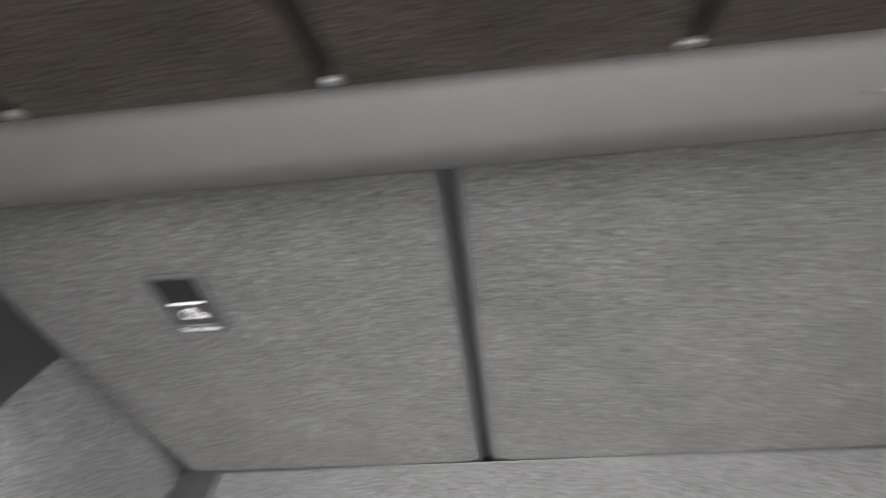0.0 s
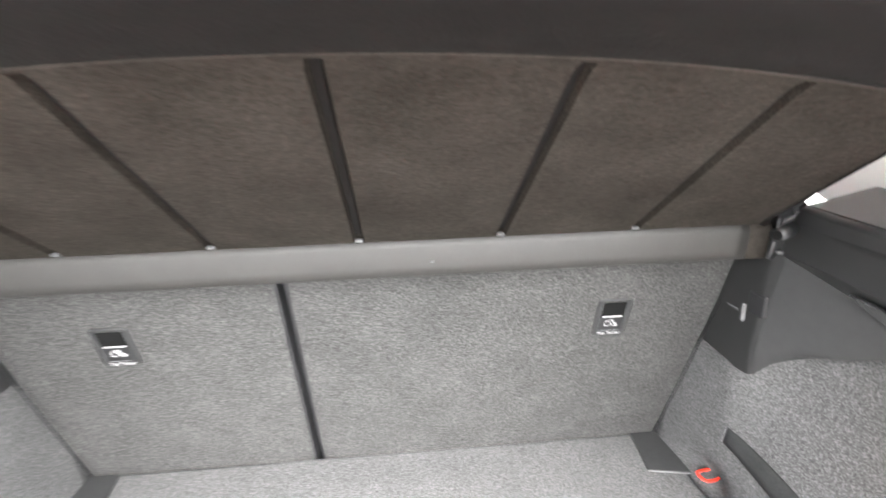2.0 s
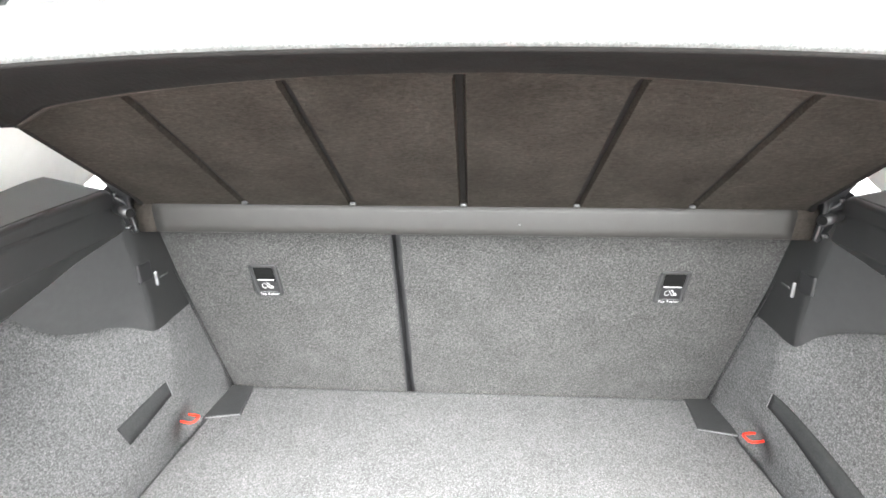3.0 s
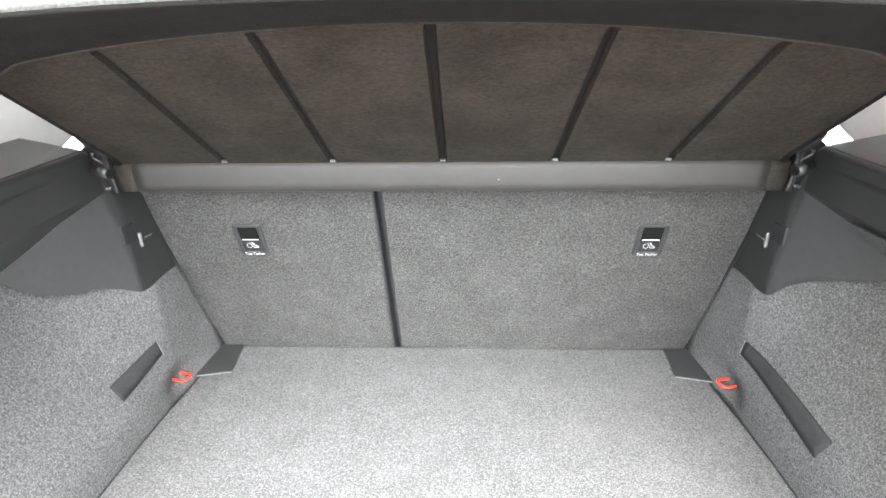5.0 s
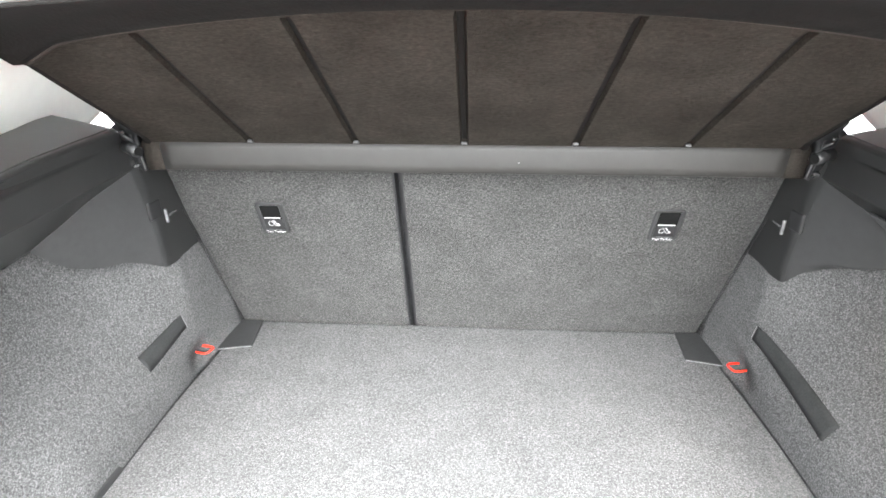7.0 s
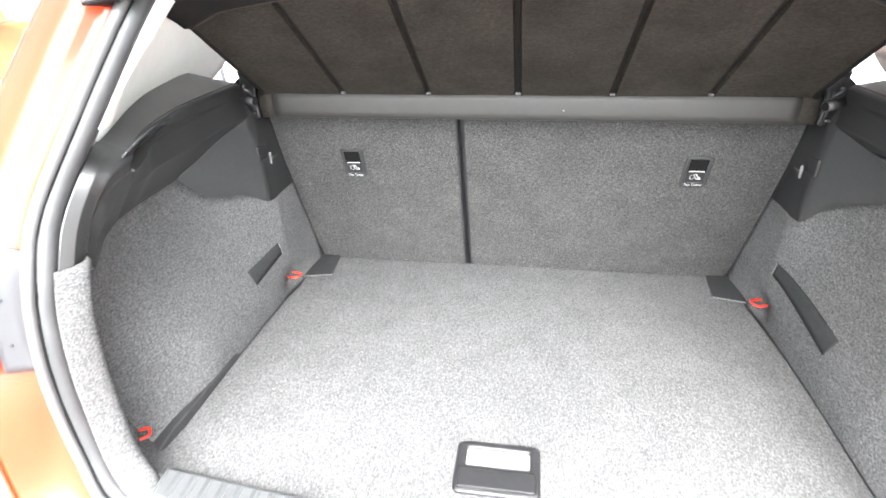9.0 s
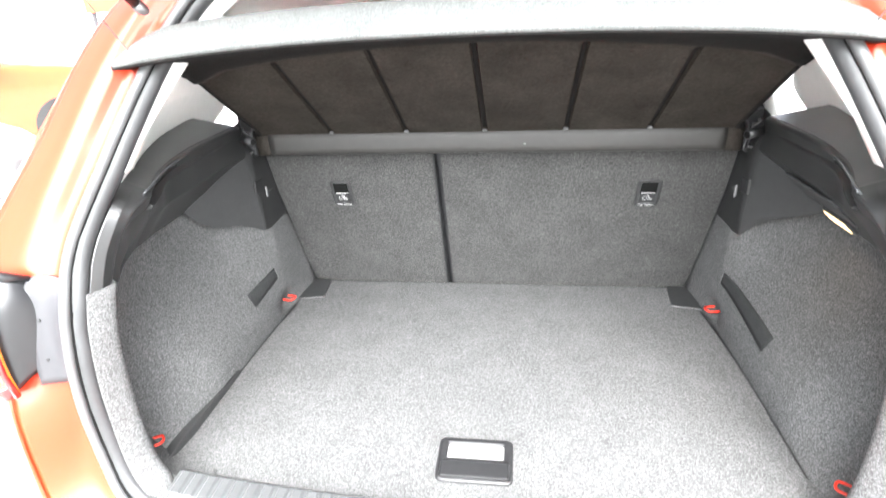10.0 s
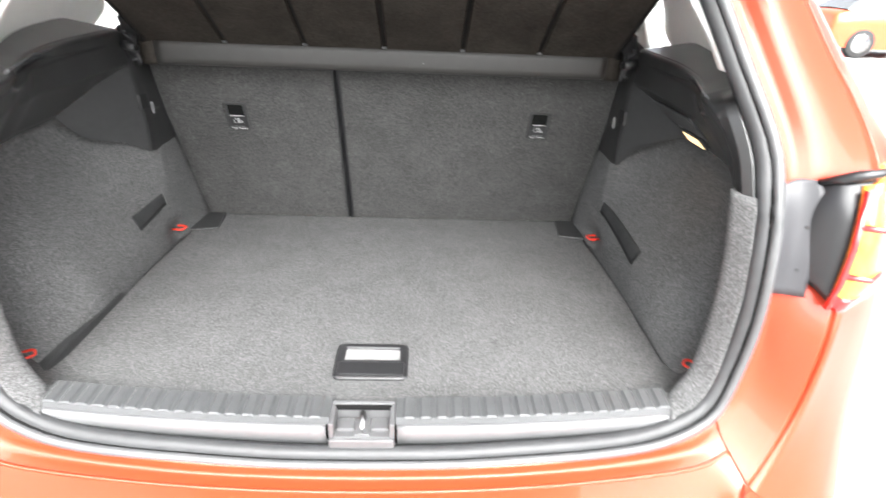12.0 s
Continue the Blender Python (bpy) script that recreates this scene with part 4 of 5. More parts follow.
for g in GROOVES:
    # black strip along each groove: its inner shade put into the colour
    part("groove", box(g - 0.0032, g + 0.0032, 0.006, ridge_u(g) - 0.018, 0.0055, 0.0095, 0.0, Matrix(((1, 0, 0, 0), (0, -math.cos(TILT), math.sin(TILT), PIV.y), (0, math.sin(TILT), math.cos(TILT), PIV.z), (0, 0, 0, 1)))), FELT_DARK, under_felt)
    part("groove_stop", box(g - 0.0042, g + 0.0042, -0.002, 0.003, -0.002, 0.002, 0.0015, Matrix(((1, 0, 0, 0), (0, -math.cos(TILT), math.sin(TILT), PIV.y), (0, math.sin(TILT), math.cos(TILT), PIV.z), (0, 0, 0, 1)))), GREY, under_felt)
# ridge and dark front border of the underside, which bows down to the front edge
U_DIR = Vector((0, -math.cos(TILT), math.sin(TILT)))
V_DIR = Vector((0, math.sin(TILT), math.cos(TILT)))

def lip(x):
    """The lower front edge of the shelf."""
    return Vector((x, -0.65 + 0.2 * x * x, 1.3575 - 0.06 * x * x - 0.1 * abs(x) ** 3))


xw = np.linspace(-0.5, 0.5, 61)
border = []
for f, lift in ((0.0, -0.004), (0.06, -0.006), (0.14, 0.0), (0.3, 0.008), (0.6, 0.009), (0.85, 0.004), (1.0, 0.0)):
    row = []
    for x in xw:
        x0 = x * 0.466 / 0.5
        row.append(tuple(Vector(on_shelf(x0, ridge_u(x0))).lerp(lip(x), f) + V_DIR * lift))
    border.append(row)
part("ridge", tube([on_shelf(x, ridge_u(x) - 0.002, 0.001) for x in np.linspace(-0.466, 0.466, 61)], 0.0075, 8), RIDGE, shelf, "rounded brown felt ridge with its highlight coloured in", smooth=True)
part("border", grid(border), FELT_DARK, shelf, "black front border of the underside", smooth=True, thick=0.003)
# pale carpet that wraps the front edge and the top
front = []
for up, back in ((0.0, 0.0), (0.004, -0.005), (0.016, -0.008), (0.034, -0.006), (0.05, 0.001), (0.061, 0.014), (0.067, 0.034)):
    row = []
    for x in xw:
        e = max(0.0, (abs(x) - 0.40) / 0.1)
        row.append(tuple(lip(x) + V_DIR * (up * (1 - 0.8 * e * e)) - U_DIR * back * (0.4 if e > 0.5 else 1.0)))
    front.append(row)
last = front[-1]
for u, v in ((0.85, 0.026), (0.7, 0.026), (0.35, 0.028), (0.0, 0.03)):
    front.append([on_shelf(x * 0.9, ridge_u(x * 0.9) * u, v) for x in xw])
part("top_carpet", grid(front), LIP_CARPET, shelf, "pale grey carpet wrapped over the front edge", smooth=True, thick=0.003)
for s in (1, -1):
    edge = [on_shelf(s * (0.468 + 0.003 * math.sin(3 * u)), u, 0.008) for u in np.linspace(-0.015, 0.285, 14)]
    edge[0] = on_shelf(s * 0.478, -0.02, 0.006)
    part("side_edge", tube(edge, 0.0095, 8, wide=1.0), FELT_DARK, shelf, smooth=True)
# hanging flap along the seat backs
flap_rows = []
for x in np.linspace(-0.487, 0.487, 60):
    e = max(0.0, (abs(x) - 0.45) / 0.037)
    flap_rows.append([(x, -0.255 + 0.012 * e, 1.166), (x, -0.262 + 0.010 * e, 1.158), (x, -0.2635 + 0.008 * e, 1.152), (x, -0.262 + 0.01 * e, 1.13), (x, -0.26 + 0.01 * e, 1.118 - 0.004 * e), (x, -0.254 + 0.01 * e, 1.1155 - 0.004 * e), (x, -0.20, 1.125)])
part("hinge_flap", grid(flap_rows[2:-2]), FLAP, shelf, "smooth dark grey hinge strip", smooth=True, thick=0.003)
for end in (flap_rows[:3], flap_rows[-3:]):
    part("flap_end", grid(end), FELT, shelf, "brown-black felt end of the hinge strip", smooth=True, thick=0.003)
part("stud", box(0.0775, 0.0805, -0.2655, -0.262, 1.1345, 1.1365, 0.001), SILL, shelf)
for s in (1, -1):
    arm = loft([flip(r, s) for r in ([(0.486, -0.252, 1.116), (0.492, -0.247, 1.112), (0.497, -0.242, 1.11)], [(0.487, -0.255, 1.135), (0.496, -0.248, 1.132), (0.504, -0.241, 1.13)], [(0.484, -0.262, 1.165), (0.497, -0.252, 1.163), (0.508, -0.243, 1.16)], [(0.474, -0.275, 1.18), (0.49, -0.268, 1.182), (0.506, -0.262, 1.184)], [(0.47, -0.31, 1.205), (0.478, -0.31, 1.208), (0.486, -0.308, 1.21)])], 16, 8)
    bracket = part("pivot_bracket", arm, BRACKET, shelf, smooth=True, thick=0.005)
    plate = loft([flip(r, s) for r in ([(0.492, -0.25, 1.112), (0.5, -0.244, 1.112), (0.507, -0.238, 1.114)], [(0.494, -0.254, 1.14), (0.506, -0.246, 1.138), (0.517, -0.238, 1.136)], [(0.492, -0.26, 1.168), (0.506, -0.252, 1.166), (0.521, -0.244, 1.162)], [(0.482, -0.278, 1.196), (0.494, -0.27, 1.194), (0.509, -0.258, 1.188)], [(0.476, -0.303, 1.214), (0.48, -0.3, 1.213), (0.486, -0.296, 1.211)])], 14, 6)
    part("bracket_plate", plate, BRACKET, bracket, smooth=True, thick=0.003)
    for y, z in ((-0.26, 1.152), (-0.268, 1.176), (-0.256, 1.122)):
        part("rivet", tube([(s * 0.5005, y - 0.003, z), (s * 0.5035, y + 0.002, z)], 0.003, 8), SATIN, bracket, smooth=True)
    part("pivot_pin", tube([(s * 0.4885, -0.2625, 1.146), (s * 0.518, -0.245, 1.149)], 0.0092, 16), SATIN, bracket, "hollow pivot pin", smooth=True)
    part("pin_bore", tube([(s * 0.4879, -0.2629, 1.1459), (s * 0.4895, -0.2619, 1.1461)], 0.0063, 14), DEEP, bracket)
    part("spring_clip", tube([(s * 0.495, -0.258, 1.16), (s * 0.505, -0.262, 1.168), (s * 0.512, -0.26, 1.176)], 0.0025, 6), BRACKET, bracket, smooth=True)
    part("spring_stop", tube([(s * 0.495, -0.258, 1.122), (s * 0.502, -0.255, 1.124)], 0.003, 8), SATIN, bracket, smooth=True)
    cord = tube([tuple(lip(s * 0.47) + V_DIR * 0.02), (s * 0.515, -0.66, 1.50), (s * 0.54, -0.74, 1.68)], 0.001, 5)
    part("cord", cord, GREY, shelf, "thin grey lifting cord")

# ---- cabin beyond the boot ----
headliner = loft([[(x, y, 1.47 - 0.10 * (abs(x) / 0.55) ** 3 - 0.02 * max(0, y) ** 2 * 0.5 + 0.02 * min(1, (y + 0.45) / 0.4)) for x in np.linspace(-0.56, 0.56, 13)] for y in (-0.44, -0.2, 0.2, 0.7, 1.2, 1.55)], 16, 20)
part("headliner", headliner, LINING, car, "pale grey headliner", smooth=True, thick=0.01, offset=1.0)
rim_line = []
for x, y, z in seal_line:
    if z > 1.2:
        near = min(1.0, max(0.0, (1.42 - z) / 0.2))
        k = 0.965 + 0.025 * near
        rim_line.append((x * k, y + 0.024 - 0.004 * near, 1.03 + (z - 1.03) * k))
part("opening_trim", tube(rim_line, [0.003 + 0.006 * min(1.0, max(0.0, (p[2] - 1.2) / 0.12)) for p in rim_line], 10), LINING, car, "pale trim band round the tailgate opening", smooth=True)
for s in (1, -1):
    pillar = [[(0.572, -0.61, 1.12), (0.61, -0.48, 1.12), (0.65, -0.32, 1.12), (0.66, -0.24, 1.12)],
              [(0.53, -0.60, 1.185), (0.60, -0.42, 1.195), (0.645, -0.22, 1.19), (0.66, -0.05, 1.19)],
              [(0.492, -0.615, 1.235), (0.57, -0.43, 1.25), (0.61, -0.24, 1.25), (0.632, -0.07, 1.25)],
              [(0.447, -0.55, 1.32), (0.53, -0.42, 1.33), (0.57, -0.25, 1.33), (0.597, -0.05, 1.33)],
              [(0.40, -0.495, 1.395), (0.49, -0.40, 1.41), (0.53, -0.22, 1.41), (0.56, 0.02, 1.41)],
              [(0.34, -0.465, 1.44), (0.44, -0.38, 1.455), (0.48, -0.22, 1.455), (0.51, 0.05, 1.45)]]
    part("pillar_lining", loft([flip(r, s) for r in pillar], 24, 14), LINING, car, "pale grey rear pillar lining", smooth=True, thick=0.01, offset=0.0)
    part("pillar_edge", loft([flip(r, s) for r in ([(0.50, -0.637, 1.192), (0.50, -0.618, 1.192)], [(0.462, -0.583, 1.285), (0.462, -0.562, 1.285)], [(0.42, -0.53, 1.365), (0.418, -0.51, 1.365)], [(0.372, -0.488, 1.422), (0.37, -0.468, 1.42)])], 12, 3), LINING, car, "white pillar trim edge", smooth=True, thick=0.008, offset=0.0)
    # window pillars: height, front edge and rear edge at three levels
    for nm, m, lab, spans in (("pillar", LINING, "pale grey pillar lining", ((0.0, 0.12), (0.07, 0.22), (0.13, 0.4))),
                              ("door_frame", RED, "dark red door frame", ((0.6, 0.71), (0.61, 0.735), (0.63, 0.77))),
                              ("door_seal", BLACK, "black door seal", ((0.722, 0.74), (0.747, 0.768), (0.782, 0.805))),
                              ("belt_pillar", LINING, "pale grey middle pillar lining", ((1.04, 1.11), (1.05, 1.12), (1.05, 1.12))),
                              ("front_door_frame", RED, "dark red door frame", ((1.6, 1.64), (1.58, 1.62), (1.55, 1.58)))):
        part(nm, loft([[(s * x, b, z), (s * x, a, z)] for x, z, (a, b) in zip((0.74, 0.665, 0.56), (0.95, 1.2, 1.45), spans)], 8, 3), m, car, lab, smooth=True, thick=0.03, offset=0.0)
    part("door", loft([[(s * 0.84, y, 0.25), (s * 0.86, y, 0.6), (s * 0.82, y, 0.95), (s * 0.74, y, 0.98)] for y in (-0.2, 0.6, 1.4, 2.2)], 12, 14), RED, car, "glossy red door", smooth=True, thick=0.03, offset=0.0)
    front_pillar = tube([(s * 0.55, 1.5, 1.44), (s * 0.66, 1.9, 1.2), (s * 0.74, 2.25, 0.98)], 0.035, 8)
    part("front_pillar", front_pillar, LINING, car, smooth=True)
    visor = part("sun_visor", box(s * 0.32 - 0.15, s * 0.32 + 0.15, 1.36, 1.5, 1.41, 1.43, 0.008), LINING, car, "pale grey sun visor")
    seat = base("front_seat", (s * 0.38, 0.75, 0.4), "charcoal cloth front seat with a tall headrest", "car seat", "front seats")
    part("backrest", loft([[(s * 0.38 + a, 0.62 + 0.05 * abs(a) / 0.25, 0.5) for a in (-0.25, 0, 0.25)], [(s * 0.38 + a, 0.80, 0.9) for a in (-0.26, 0, 0.26)], [(s * 0.38 + a, 0.92, 1.18) for a in (-0.2, 0, 0.2)]], 10, 10), SEAT, seat, smooth=True, thick=0.12, offset=0.0)
    rows = []
    for f, w in ((0, 0.118), (0.25, 0.122), (0.5, 0.122), (0.75, 0.116), (0.9, 0.104), (1.0, 0.08)):
        rows.append([(s * 0.385 + w * math.copysign(abs(math.cos(a)) ** 0.45, math.cos(a)), 0.97 + 0.05 * math.sin(a), 1.19 + 0.215 * f) for a in np.linspace(0, 2 * math.pi, 25)])
    hb = grid(rows)
    hb.faces.new([hb.verts.new(p) for p in rows[-1][:-1]])
    part("headrest", hb, SEAT, seat, smooth=True)
part("roof", loft([[(x, y, 1.535 - 0.11 * (abs(x) / 0.6) ** 3 - 0.03 * max(0, y - 0.4) ** 2) for x in np.linspace(-0.6, 0.6, 13)] for y in (-0.36, 0.2, 0.8, 1.5)], 12, 20), RED, car, "glossy red roof", smooth=True, thick=0.006)
bonnet = loft([[(x, y, z - 0.06 * (abs(x) / 0.8) ** 2) for x in np.linspace(-0.8, 0.8, 9)] for y, z in ((2.25, 1.0), (2.7, 0.95), (3.1, 0.82), (3.25, 0.6), (3.25, 0.25))], 16, 16)
part("bonnet", bonnet, RED, car, smooth=True, thick=0.006)
part("dashboard", box(-0.7, 0.7, 1.75, 2.25, 0.7, 0.98, 0.05), SATIN, car)
part("cabin_floor", box(-0.8, 0.8, 0.02, 3.0, 0.2, 0.3, 0.02), SEAT, car)
screen = part("windscreen", loft([[(x, 1.53 + 0.74 * f - 0.05 * (x / 0.7) ** 2, 1.475 - 0.475 * f - 0.02 * (x / 0.7) ** 2) for x in np.linspace(-0.55 - 0.16 * f, 0.55 + 0.16 * f, 9)] for f in (0, 0.5, 1)], 10, 14), WINDOW, car, "clear windscreen", smooth=True)
screen.visible_shadow = False
for s in (1, -1):
    part("fender", loft([[(s * 0.8, y, 0.97 - d), (s * 0.86, y, 0.8 - d), (s * 0.85, y, 0.62 - d)] for y, d in ((2.2, 0.0), (2.6, 0.03), (3.0, 0.09), (3.25, 0.2))], 12, 8), RED, car, "glossy red front fender", smooth=True, thick=0.01)
part("front_bumper", loft([[(x, 3.3 - 0.12 * (x / 0.85) ** 4, z) for x in np.linspace(-0.85, 0.85, 13)] for z in (0.62, 0.45, 0.22)], 8, 20), RED, car, "glossy red front bumper", smooth=True, thick=0.02)
mirror = base("rear_view_mirror", (0, 1.55, 1.34), "dark rear-view mirror hung from the windscreen", "mirror")
part("housing", box(-0.112, 0.112, 1.55, 1.575, 1.32, 1.375, 0.01), BLACK, mirror)
part("mirror_glass", box(-0.104, 0.104, 1.546, 1.55, 1.326, 1.369, 0.001), MIRROR, mirror)
part("stem", tube([(0, 1.57, 1.37), (0, 1.62, 1.42)], 0.008, 8), BLACK, mirror)
console = part("roof_console", box(-0.1, 0.1, 1.36, 1.5, 1.425, 1.445, 0.008), LINING, car)

# wheels under the car
def wheel(x, y, owner, r=0.32):
    s = 1 if x > 0 else -1
    w = part("wheel", tube([(x - 0.1, y, r), (x - 0.09, y, r), (x + 0.09, y, r), (x + 0.1, y, r)], [r - 0.02, r, r, r - 0.02], 32), TYRE, owner, smooth=True)
    part("rim", tube([(x + s * 0.085, y, r), (x + s * 0.106, y, r)], r * 0.66, 24), METAL, w)


for x in (-0.76, 0.76):
    for y in (0.02, 2.58):
        wheel(x, y, car)
part("underbody", box(-0.75, 0.75, -0.85, 3.1, 0.2, 0.3, 0.03), DEEP, car)

# ---- tailgate, swung up on its hinges ----
GATE = radians(34)


def on_gate(x, u, v=0.0):
    u += 0.9 * max(0.0, abs(x) - 0.36) ** 1.5
    return (x, -0.447 - u * math.cos(GATE) + v * math.sin(GATE), 1.492 + u * math.sin(GATE) + v * math.cos(GATE))


def gate_half(u):
    return 0.47 + 0.14 * min(1, u / 0.55) - 0.05 * max(0, u - 0.55)


outer = [[on_gate(gate_half(u) * f * 1.02, u, 0.045 + 0.04 * (1 - f * f)) for f in np.linspace(-1, 1, 31)] for u in np.linspace(0.0, 1.15, 24)]
FOLDS = ((0.0, 0.0), (0.012, -0.001), (0.0145, -0.006), (0.034, -0.0075), (0.0365, -0.0025), (0.052, -0.003), (0.055, -0.011), (0.085, -0.013), (0.088, -0.02), (0.15, -0.022))
gate = part("tailgate", grid([[on_gate(gate_half(u) * f, u, v * (1 - 0.5 * abs(f) ** 5)) for f in np.linspace(-1, 1, 41)] for u, v in FOLDS]), RED, car, "raised tailgate with red painted inner frame", smooth=False, thick=0.004)
part("tailgate_skin", grid(outer), RED, gate, smooth=True, thick=0.004)
for s in (1, -1):
    part("frame_side", grid([[on_gate(s * gate_half(u) * f, u, 0.01 * math.sin(20 * f)) for f in (0.8, 0.85, 0.9, 0.95, 1.0, 1.02)] + [on_gate(s * gate_half(u) * 1.02, u, 0.045)] for u in np.linspace(0.0, 1.15, 20)]), RED, gate, smooth=True, thick=0.004)
# darkness of the gap between tailgate and roof, laid in as a black strip
part("gate_gap_strip", tube([on_gate(x, -0.002, -0.004) for x in np.linspace(-0.46, 0.46, 40)], 0.004, 8), BLACK, gate, "black strip standing for the dark gap at the tailgate edge", smooth=True)
for u, v in ((0.022, -0.0105), (0.068, -0.0155), (0.1, -0.0235)):
    part("pressed_bead", tube([on_gate(x, u, v + 0.02 * x * x) for x in np.linspace(-0.45, 0.45, 40)], 0.0042, 8), RED, gate, smooth=True)
part("front_return", grid([[on_gate(x, -0.005 + d, v) for d, v in ((0.0, 0.0), (-0.012, 0.012), (-0.016, 0.03), (-0.01, 0.05))] for x in np.linspace(-0.47, 0.47, 24)]), RED, gate, smooth=True, thick=0.004)
part("rear_window", grid([[on_gate(gate_half(u) * f * 0.82, u, 0.012) for f in np.linspace(-1, 1, 9)] for u in (0.14, 0.3, 0.5, 0.62)]), DARK_GLASS, gate, "dark tailgate window", smooth=True, thick=0.005)
part("inner_trim", grid([[on_gate(gate_half(u) * f * 0.84, u, -0.03 + 0.03 * abs(f) ** 6) for f in np.linspace(-1, 1, 17)] for u in np.linspace(0.6, 1.13, 10)]), BLACK, gate, "black tailgate inner trim", smooth=True, thick=0.01)
for s in (1, -1):
    hx = 0.303 + 0.014 * s
    hinge = part("hinge", box(s * hx - 0.026, s * hx + 0.026, -0.494, -0.46, 1.50, 1.509, 0.003), RED, gate, "red painted hinge")
    for x in (hx - 0.018, hx + 0.018):
        part("hinge_arm", tube([(s * x, -0.458, 1.462), (s * x, -0.472, 1.476), (s * (x - 0.002), -0.48, 1.49), (s * (x - 0.004), -0.474, 1.505)], 0.0042, 8), RED, hinge, smooth=True)
        part("hinge_bolt", tube([(s * (x - 0.006), -0.485, 1.50), (s * (x - 0.006), -0.485, 1.494)], 0.006, 6), RED, hinge)
    part("hinge_pin", tube([(s * (hx - 0.015), -0.481, 1.487), (s * (hx + 0.015), -0.481, 1.487)], 0.004, 10), METAL, hinge, smooth=True)
    boot_line = spline([(s * 0.458, -0.478, 1.375), (s * 0.436, -0.493, 1.42), (s * 0.406, -0.495, 1.465), (s * 0.378, -0.48, 1.503)], 121)
    part("cable_boot", tube([tuple(p) for p in boot_line], [0.0088 + 0.005 * max(0, (i - 100) / 20) + 0.0022 * (i % 4 < 2) for i in range(121)], 12), BLACK, gate, "ribbed black cable sleeve", smooth=True)
    part("boot_cap", box(s * 0.374 - 0.026, s * 0.374 + 0.026, -0.5, -0.46, 1.50, 1.512, 0.005), BLACK, gate)
    lo, hi = Vector((s * 0.476, -0.505, 1.384)), Vector((s * 0.53, -0.98, 1.76))
    strut = part("gas_strut", tube([lo.lerp(hi, 0.06), lo.lerp(hi, 0.6)], 0.0075, 12), BLACK, gate, "black gas strut", smooth=True)
    part("strut_rod", tube([lo.lerp(hi, 0.6), hi], 0.006, 10), METAL, strut, smooth=True)
    part("strut_end", tube([lo + Vector((0, 0.01, -0.004)), lo.lerp(hi, 0.02), lo.lerp(hi, 0.075)], [0.0075, 0.0092, 0.0092], 12), STEEL, strut, smooth=True)
part("bump_stop", tube([on_gate(0.012, 0.045, -0.002), on_gate(0.012, 0.045, -0.01)], 0.009, 14), BLACK, gate, smooth=True)
part("drain_plug", box(-0.006, 0.006, -0.002, 0.002, -0.0015, 0.0015, 0.001, Matrix.Translation(on_gate(0.004, 0.014, -0.0045))), BLACK, gate)


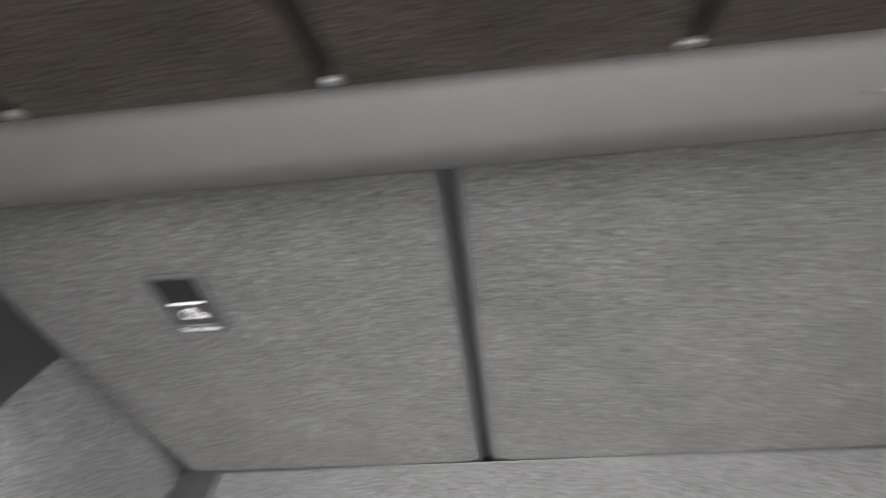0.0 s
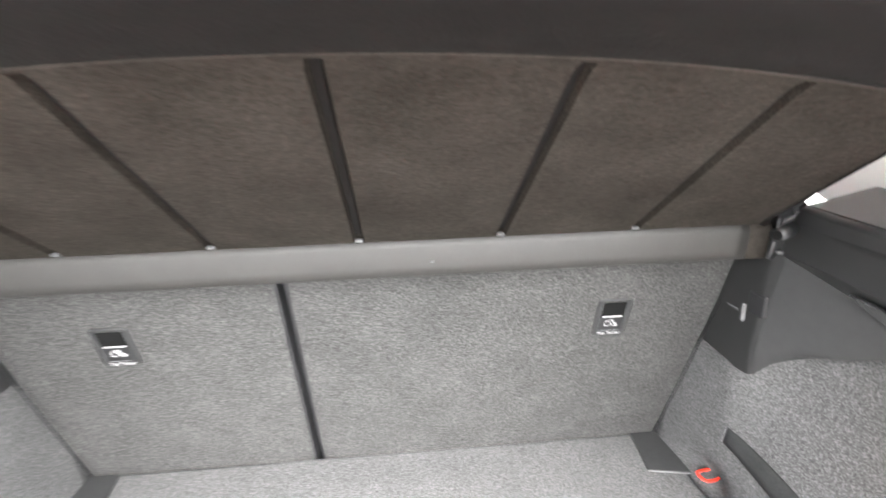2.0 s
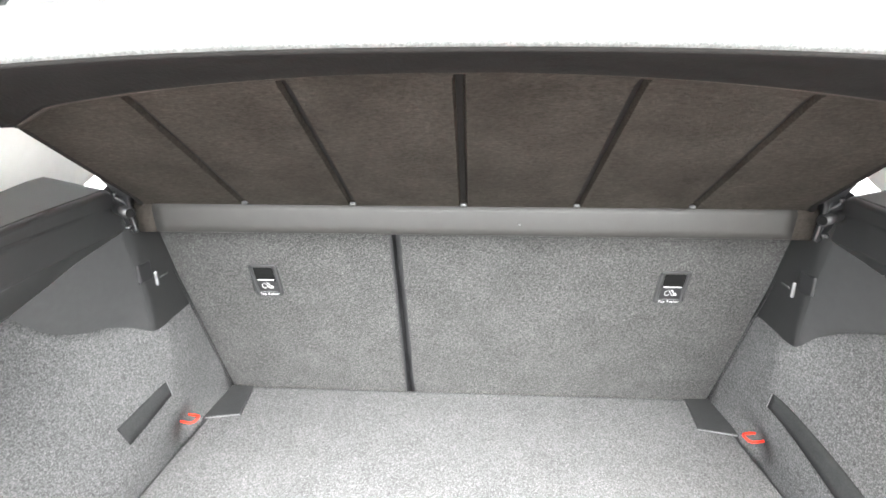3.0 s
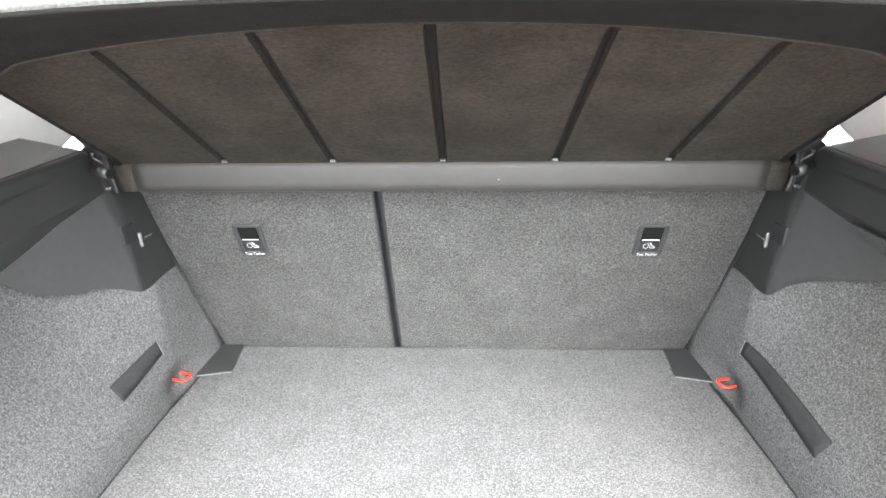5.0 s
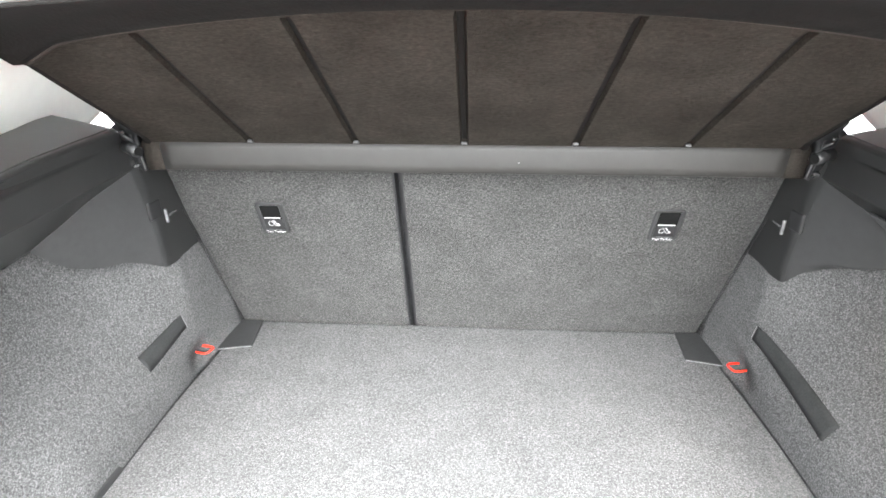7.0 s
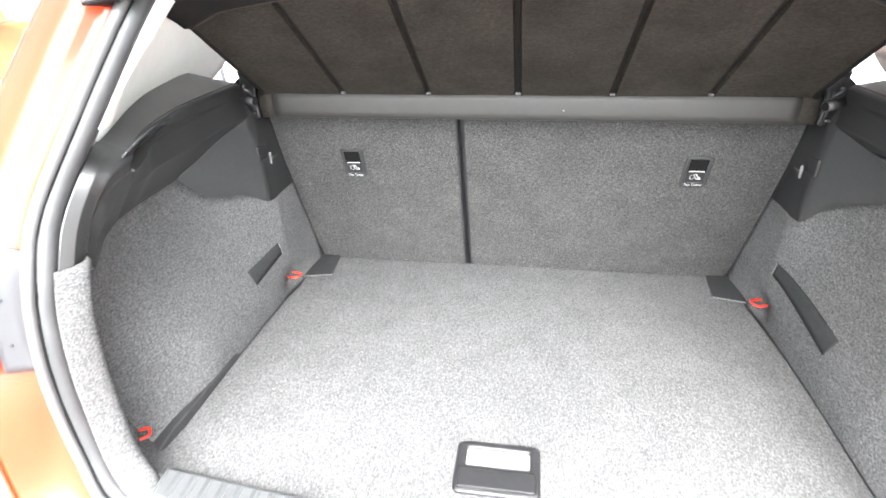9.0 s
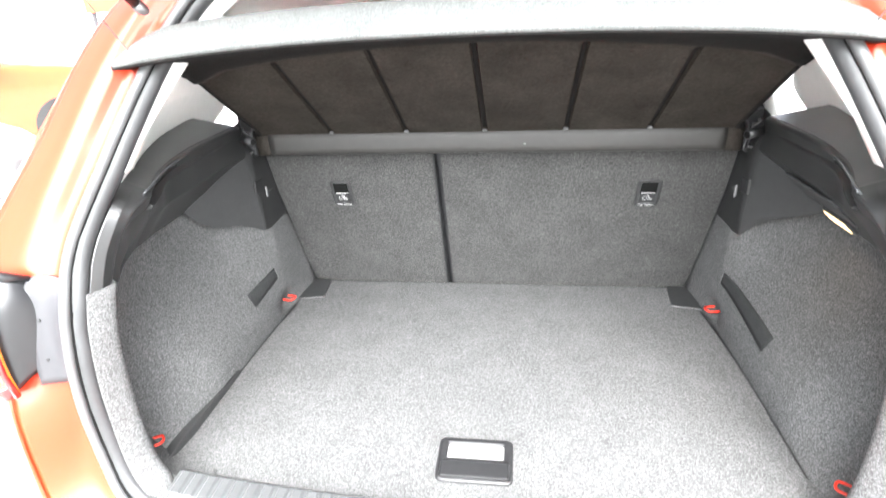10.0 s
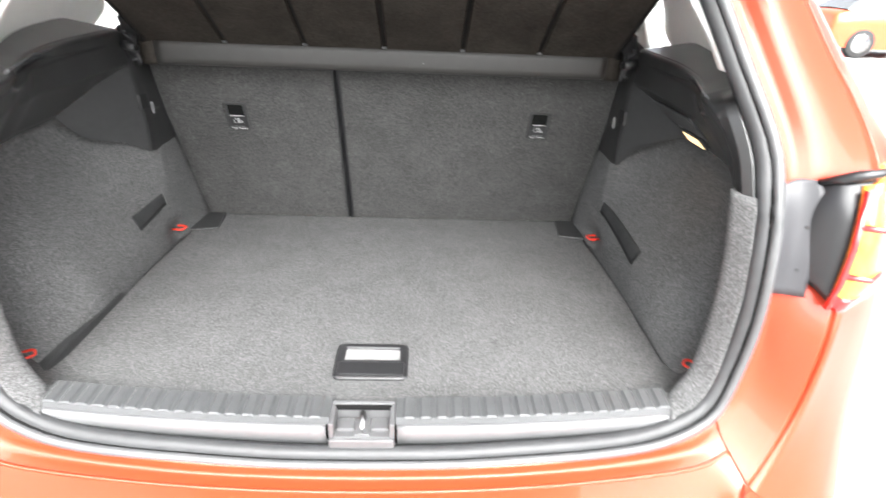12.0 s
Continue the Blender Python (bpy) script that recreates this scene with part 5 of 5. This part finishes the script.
# ---- parked cars and the building behind ----
def parked_car(name, m, label, paint=ORANGE_RED, plate=BLACK, cells=ORANGE_RED):
    """A parked hatchback: rounded body, glasshouse, wheels, grille and mirrors; its nose points to -y."""
    thing = base(name, tuple(m.translation), label, "car", "parked cars")
    thing.matrix_world = m
    bpy.context.view_layer.update()

    def put(nm, bm, mat, owner=thing, lab="", smooth=True, thick=0.0):
        bmesh.ops.transform(bm, matrix=m, verts=bm.verts)
        return part(nm, bm, mat, owner, lab, smooth, thick)
    prof = [(-2.02, 0.35, 0.55, 0.70), (-1.98, 0.25, 0.75, 0.80), (-1.75, 0.22, 0.92, 0.86), (-1.2, 0.2, 1.0, 0.88), (-0.9, 0.2, 1.03, 0.88), (0.6, 0.2, 1.05, 0.88), (1.6, 0.22, 1.03, 0.87), (1.95, 0.3, 0.95, 0.80), (2.02, 0.4, 0.75, 0.72)]
    rows = [[(-w, y, lo), (-w * 1.03, y, (lo + hi) / 2), (-w, y, hi - 0.1), (-w * 0.86, y, hi), (0, y, hi + 0.03), (w * 0.86, y, hi), (w, y, hi - 0.1), (w * 1.03, y, (lo + hi) / 2), (w, y, lo)] for y, lo, hi, w in prof]
    bm = loft(rows, 30, 25)
    for end in (rows[0], rows[-1]):
        bm.faces.new([bm.verts.new(p) for p in end])
    put("body", bm, paint)
    cab = [(-0.95, 1.02, 0.76, 1.03), (-0.35, 1.40, 0.60, 1.03), (0.2, 1.5, 0.58, 1.04), (1.1, 1.46, 0.57, 1.04), (1.75, 1.05, 0.7, 1.02)]
    put("glasshouse", loft([[(-0.78, y, b), (-w - 0.02, y, b + (t - b) * 0.8), (-w * 0.8, y, t), (0, y, t + 0.02), (w * 0.8, y, t), (w + 0.02, y, b + (t - b) * 0.8), (0.78, y, b)] for y, t, w, b in cab], 20, 20), DARK_GLASS)
    put("roof", loft([[(x, y, 1.535 - 0.03 * (y - 0.4) ** 2 - 0.06 * x * x) for x in (-0.54, -0.3, 0, 0.3, 0.54)] for y in (-0.25, 0.3, 0.8, 1.25)], 10, 10), paint, thick=0.02)
    put("grille", box(-0.42, 0.42, -2.05, -2.0, 0.55, 0.72, 0.02), plate)
    mesh = bmesh.new()
    for i in range(12):
        for k in range(3):
            cx, cz = -0.36 + i * 0.065 + 0.032 * (k % 2), 0.58 + k * 0.055
            tube([(cx + 0.03 * math.cos(q * math.pi / 3), -2.055, cz + 0.026 * math.sin(q * math.pi / 3)) for q in range(6)], 0.0045, 5, closed=True, bm=mesh)
    put("grille_mesh", mesh, cells, smooth=False)
    for s in (1, -1):
        put("headlamp", box(s * 0.62 - 0.16, s * 0.62 + 0.16, -2.0, -1.85, 0.7, 0.83, 0.04), SILL)
        put("door_mirror", box(s * 0.98 - 0.1, s * 0.98 + 0.1, -0.72, -0.6, 1.02, 1.15, 0.03), paint)
        for y in (-1.25, 1.3):
            w = put("wheel", tube([(s * 0.72, y, 0.32), (s * 0.73, y, 0.32), (s * 0.9, y, 0.32), (s * 0.91, y, 0.32)], [0.3, 0.32, 0.32, 0.3], 28), TYRE)
            put("rim", tube([(s * 0.9, y, 0.32), (s * 0.915, y, 0.32)], 0.21, 20), METAL, w)
    return thing


parked_car("parked_car", pose(-4.36, 0.38, 0, 0, 0, 92), "white parked hatchback with a pale honeycomb grille", WHITE_PAINT, LINING, BAG)
parked_car("parked_car", pose(-6.47, 3.46, 0, 0, 0, 165), "orange-red parked hatchback standing behind a white car")
parked_car("parked_car", pose(11.7, 12.5, 0, 0, 0, 85), "red parked hatchback across the forecourt")
board_thing = base("sign_board", (-5.05, 6.1, 0.0), "red board under a dark strip with small white lamps", "sign")
turn = pose(-5.05, 6.1, 0, 0, 0, 35)
part("red_board", box(-0.68, 0.68, -0.03, 0.03, 1.52, 1.85, 0.01, turn), ORANGE_RED, board_thing)
part("dark_strip", box(-0.72, 0.75, -0.06, 0.04, 1.86, 2.12, 0.01, turn), BLACK, board_thing)
for x in (-0.5, -0.15, 0.2, 0.55):
    part("strip_lamp", box(x - 0.07, x + 0.07, -0.075, -0.06, 1.95, 2.0, 0.005, turn), WHITE, board_thing)
for x in (-0.6, 0.6):
    part("post", tube([turn @ Vector((x, 0.02, 0)), turn @ Vector((x, 0.02, 1.53))], 0.03, 8), FLANGE, board_thing)
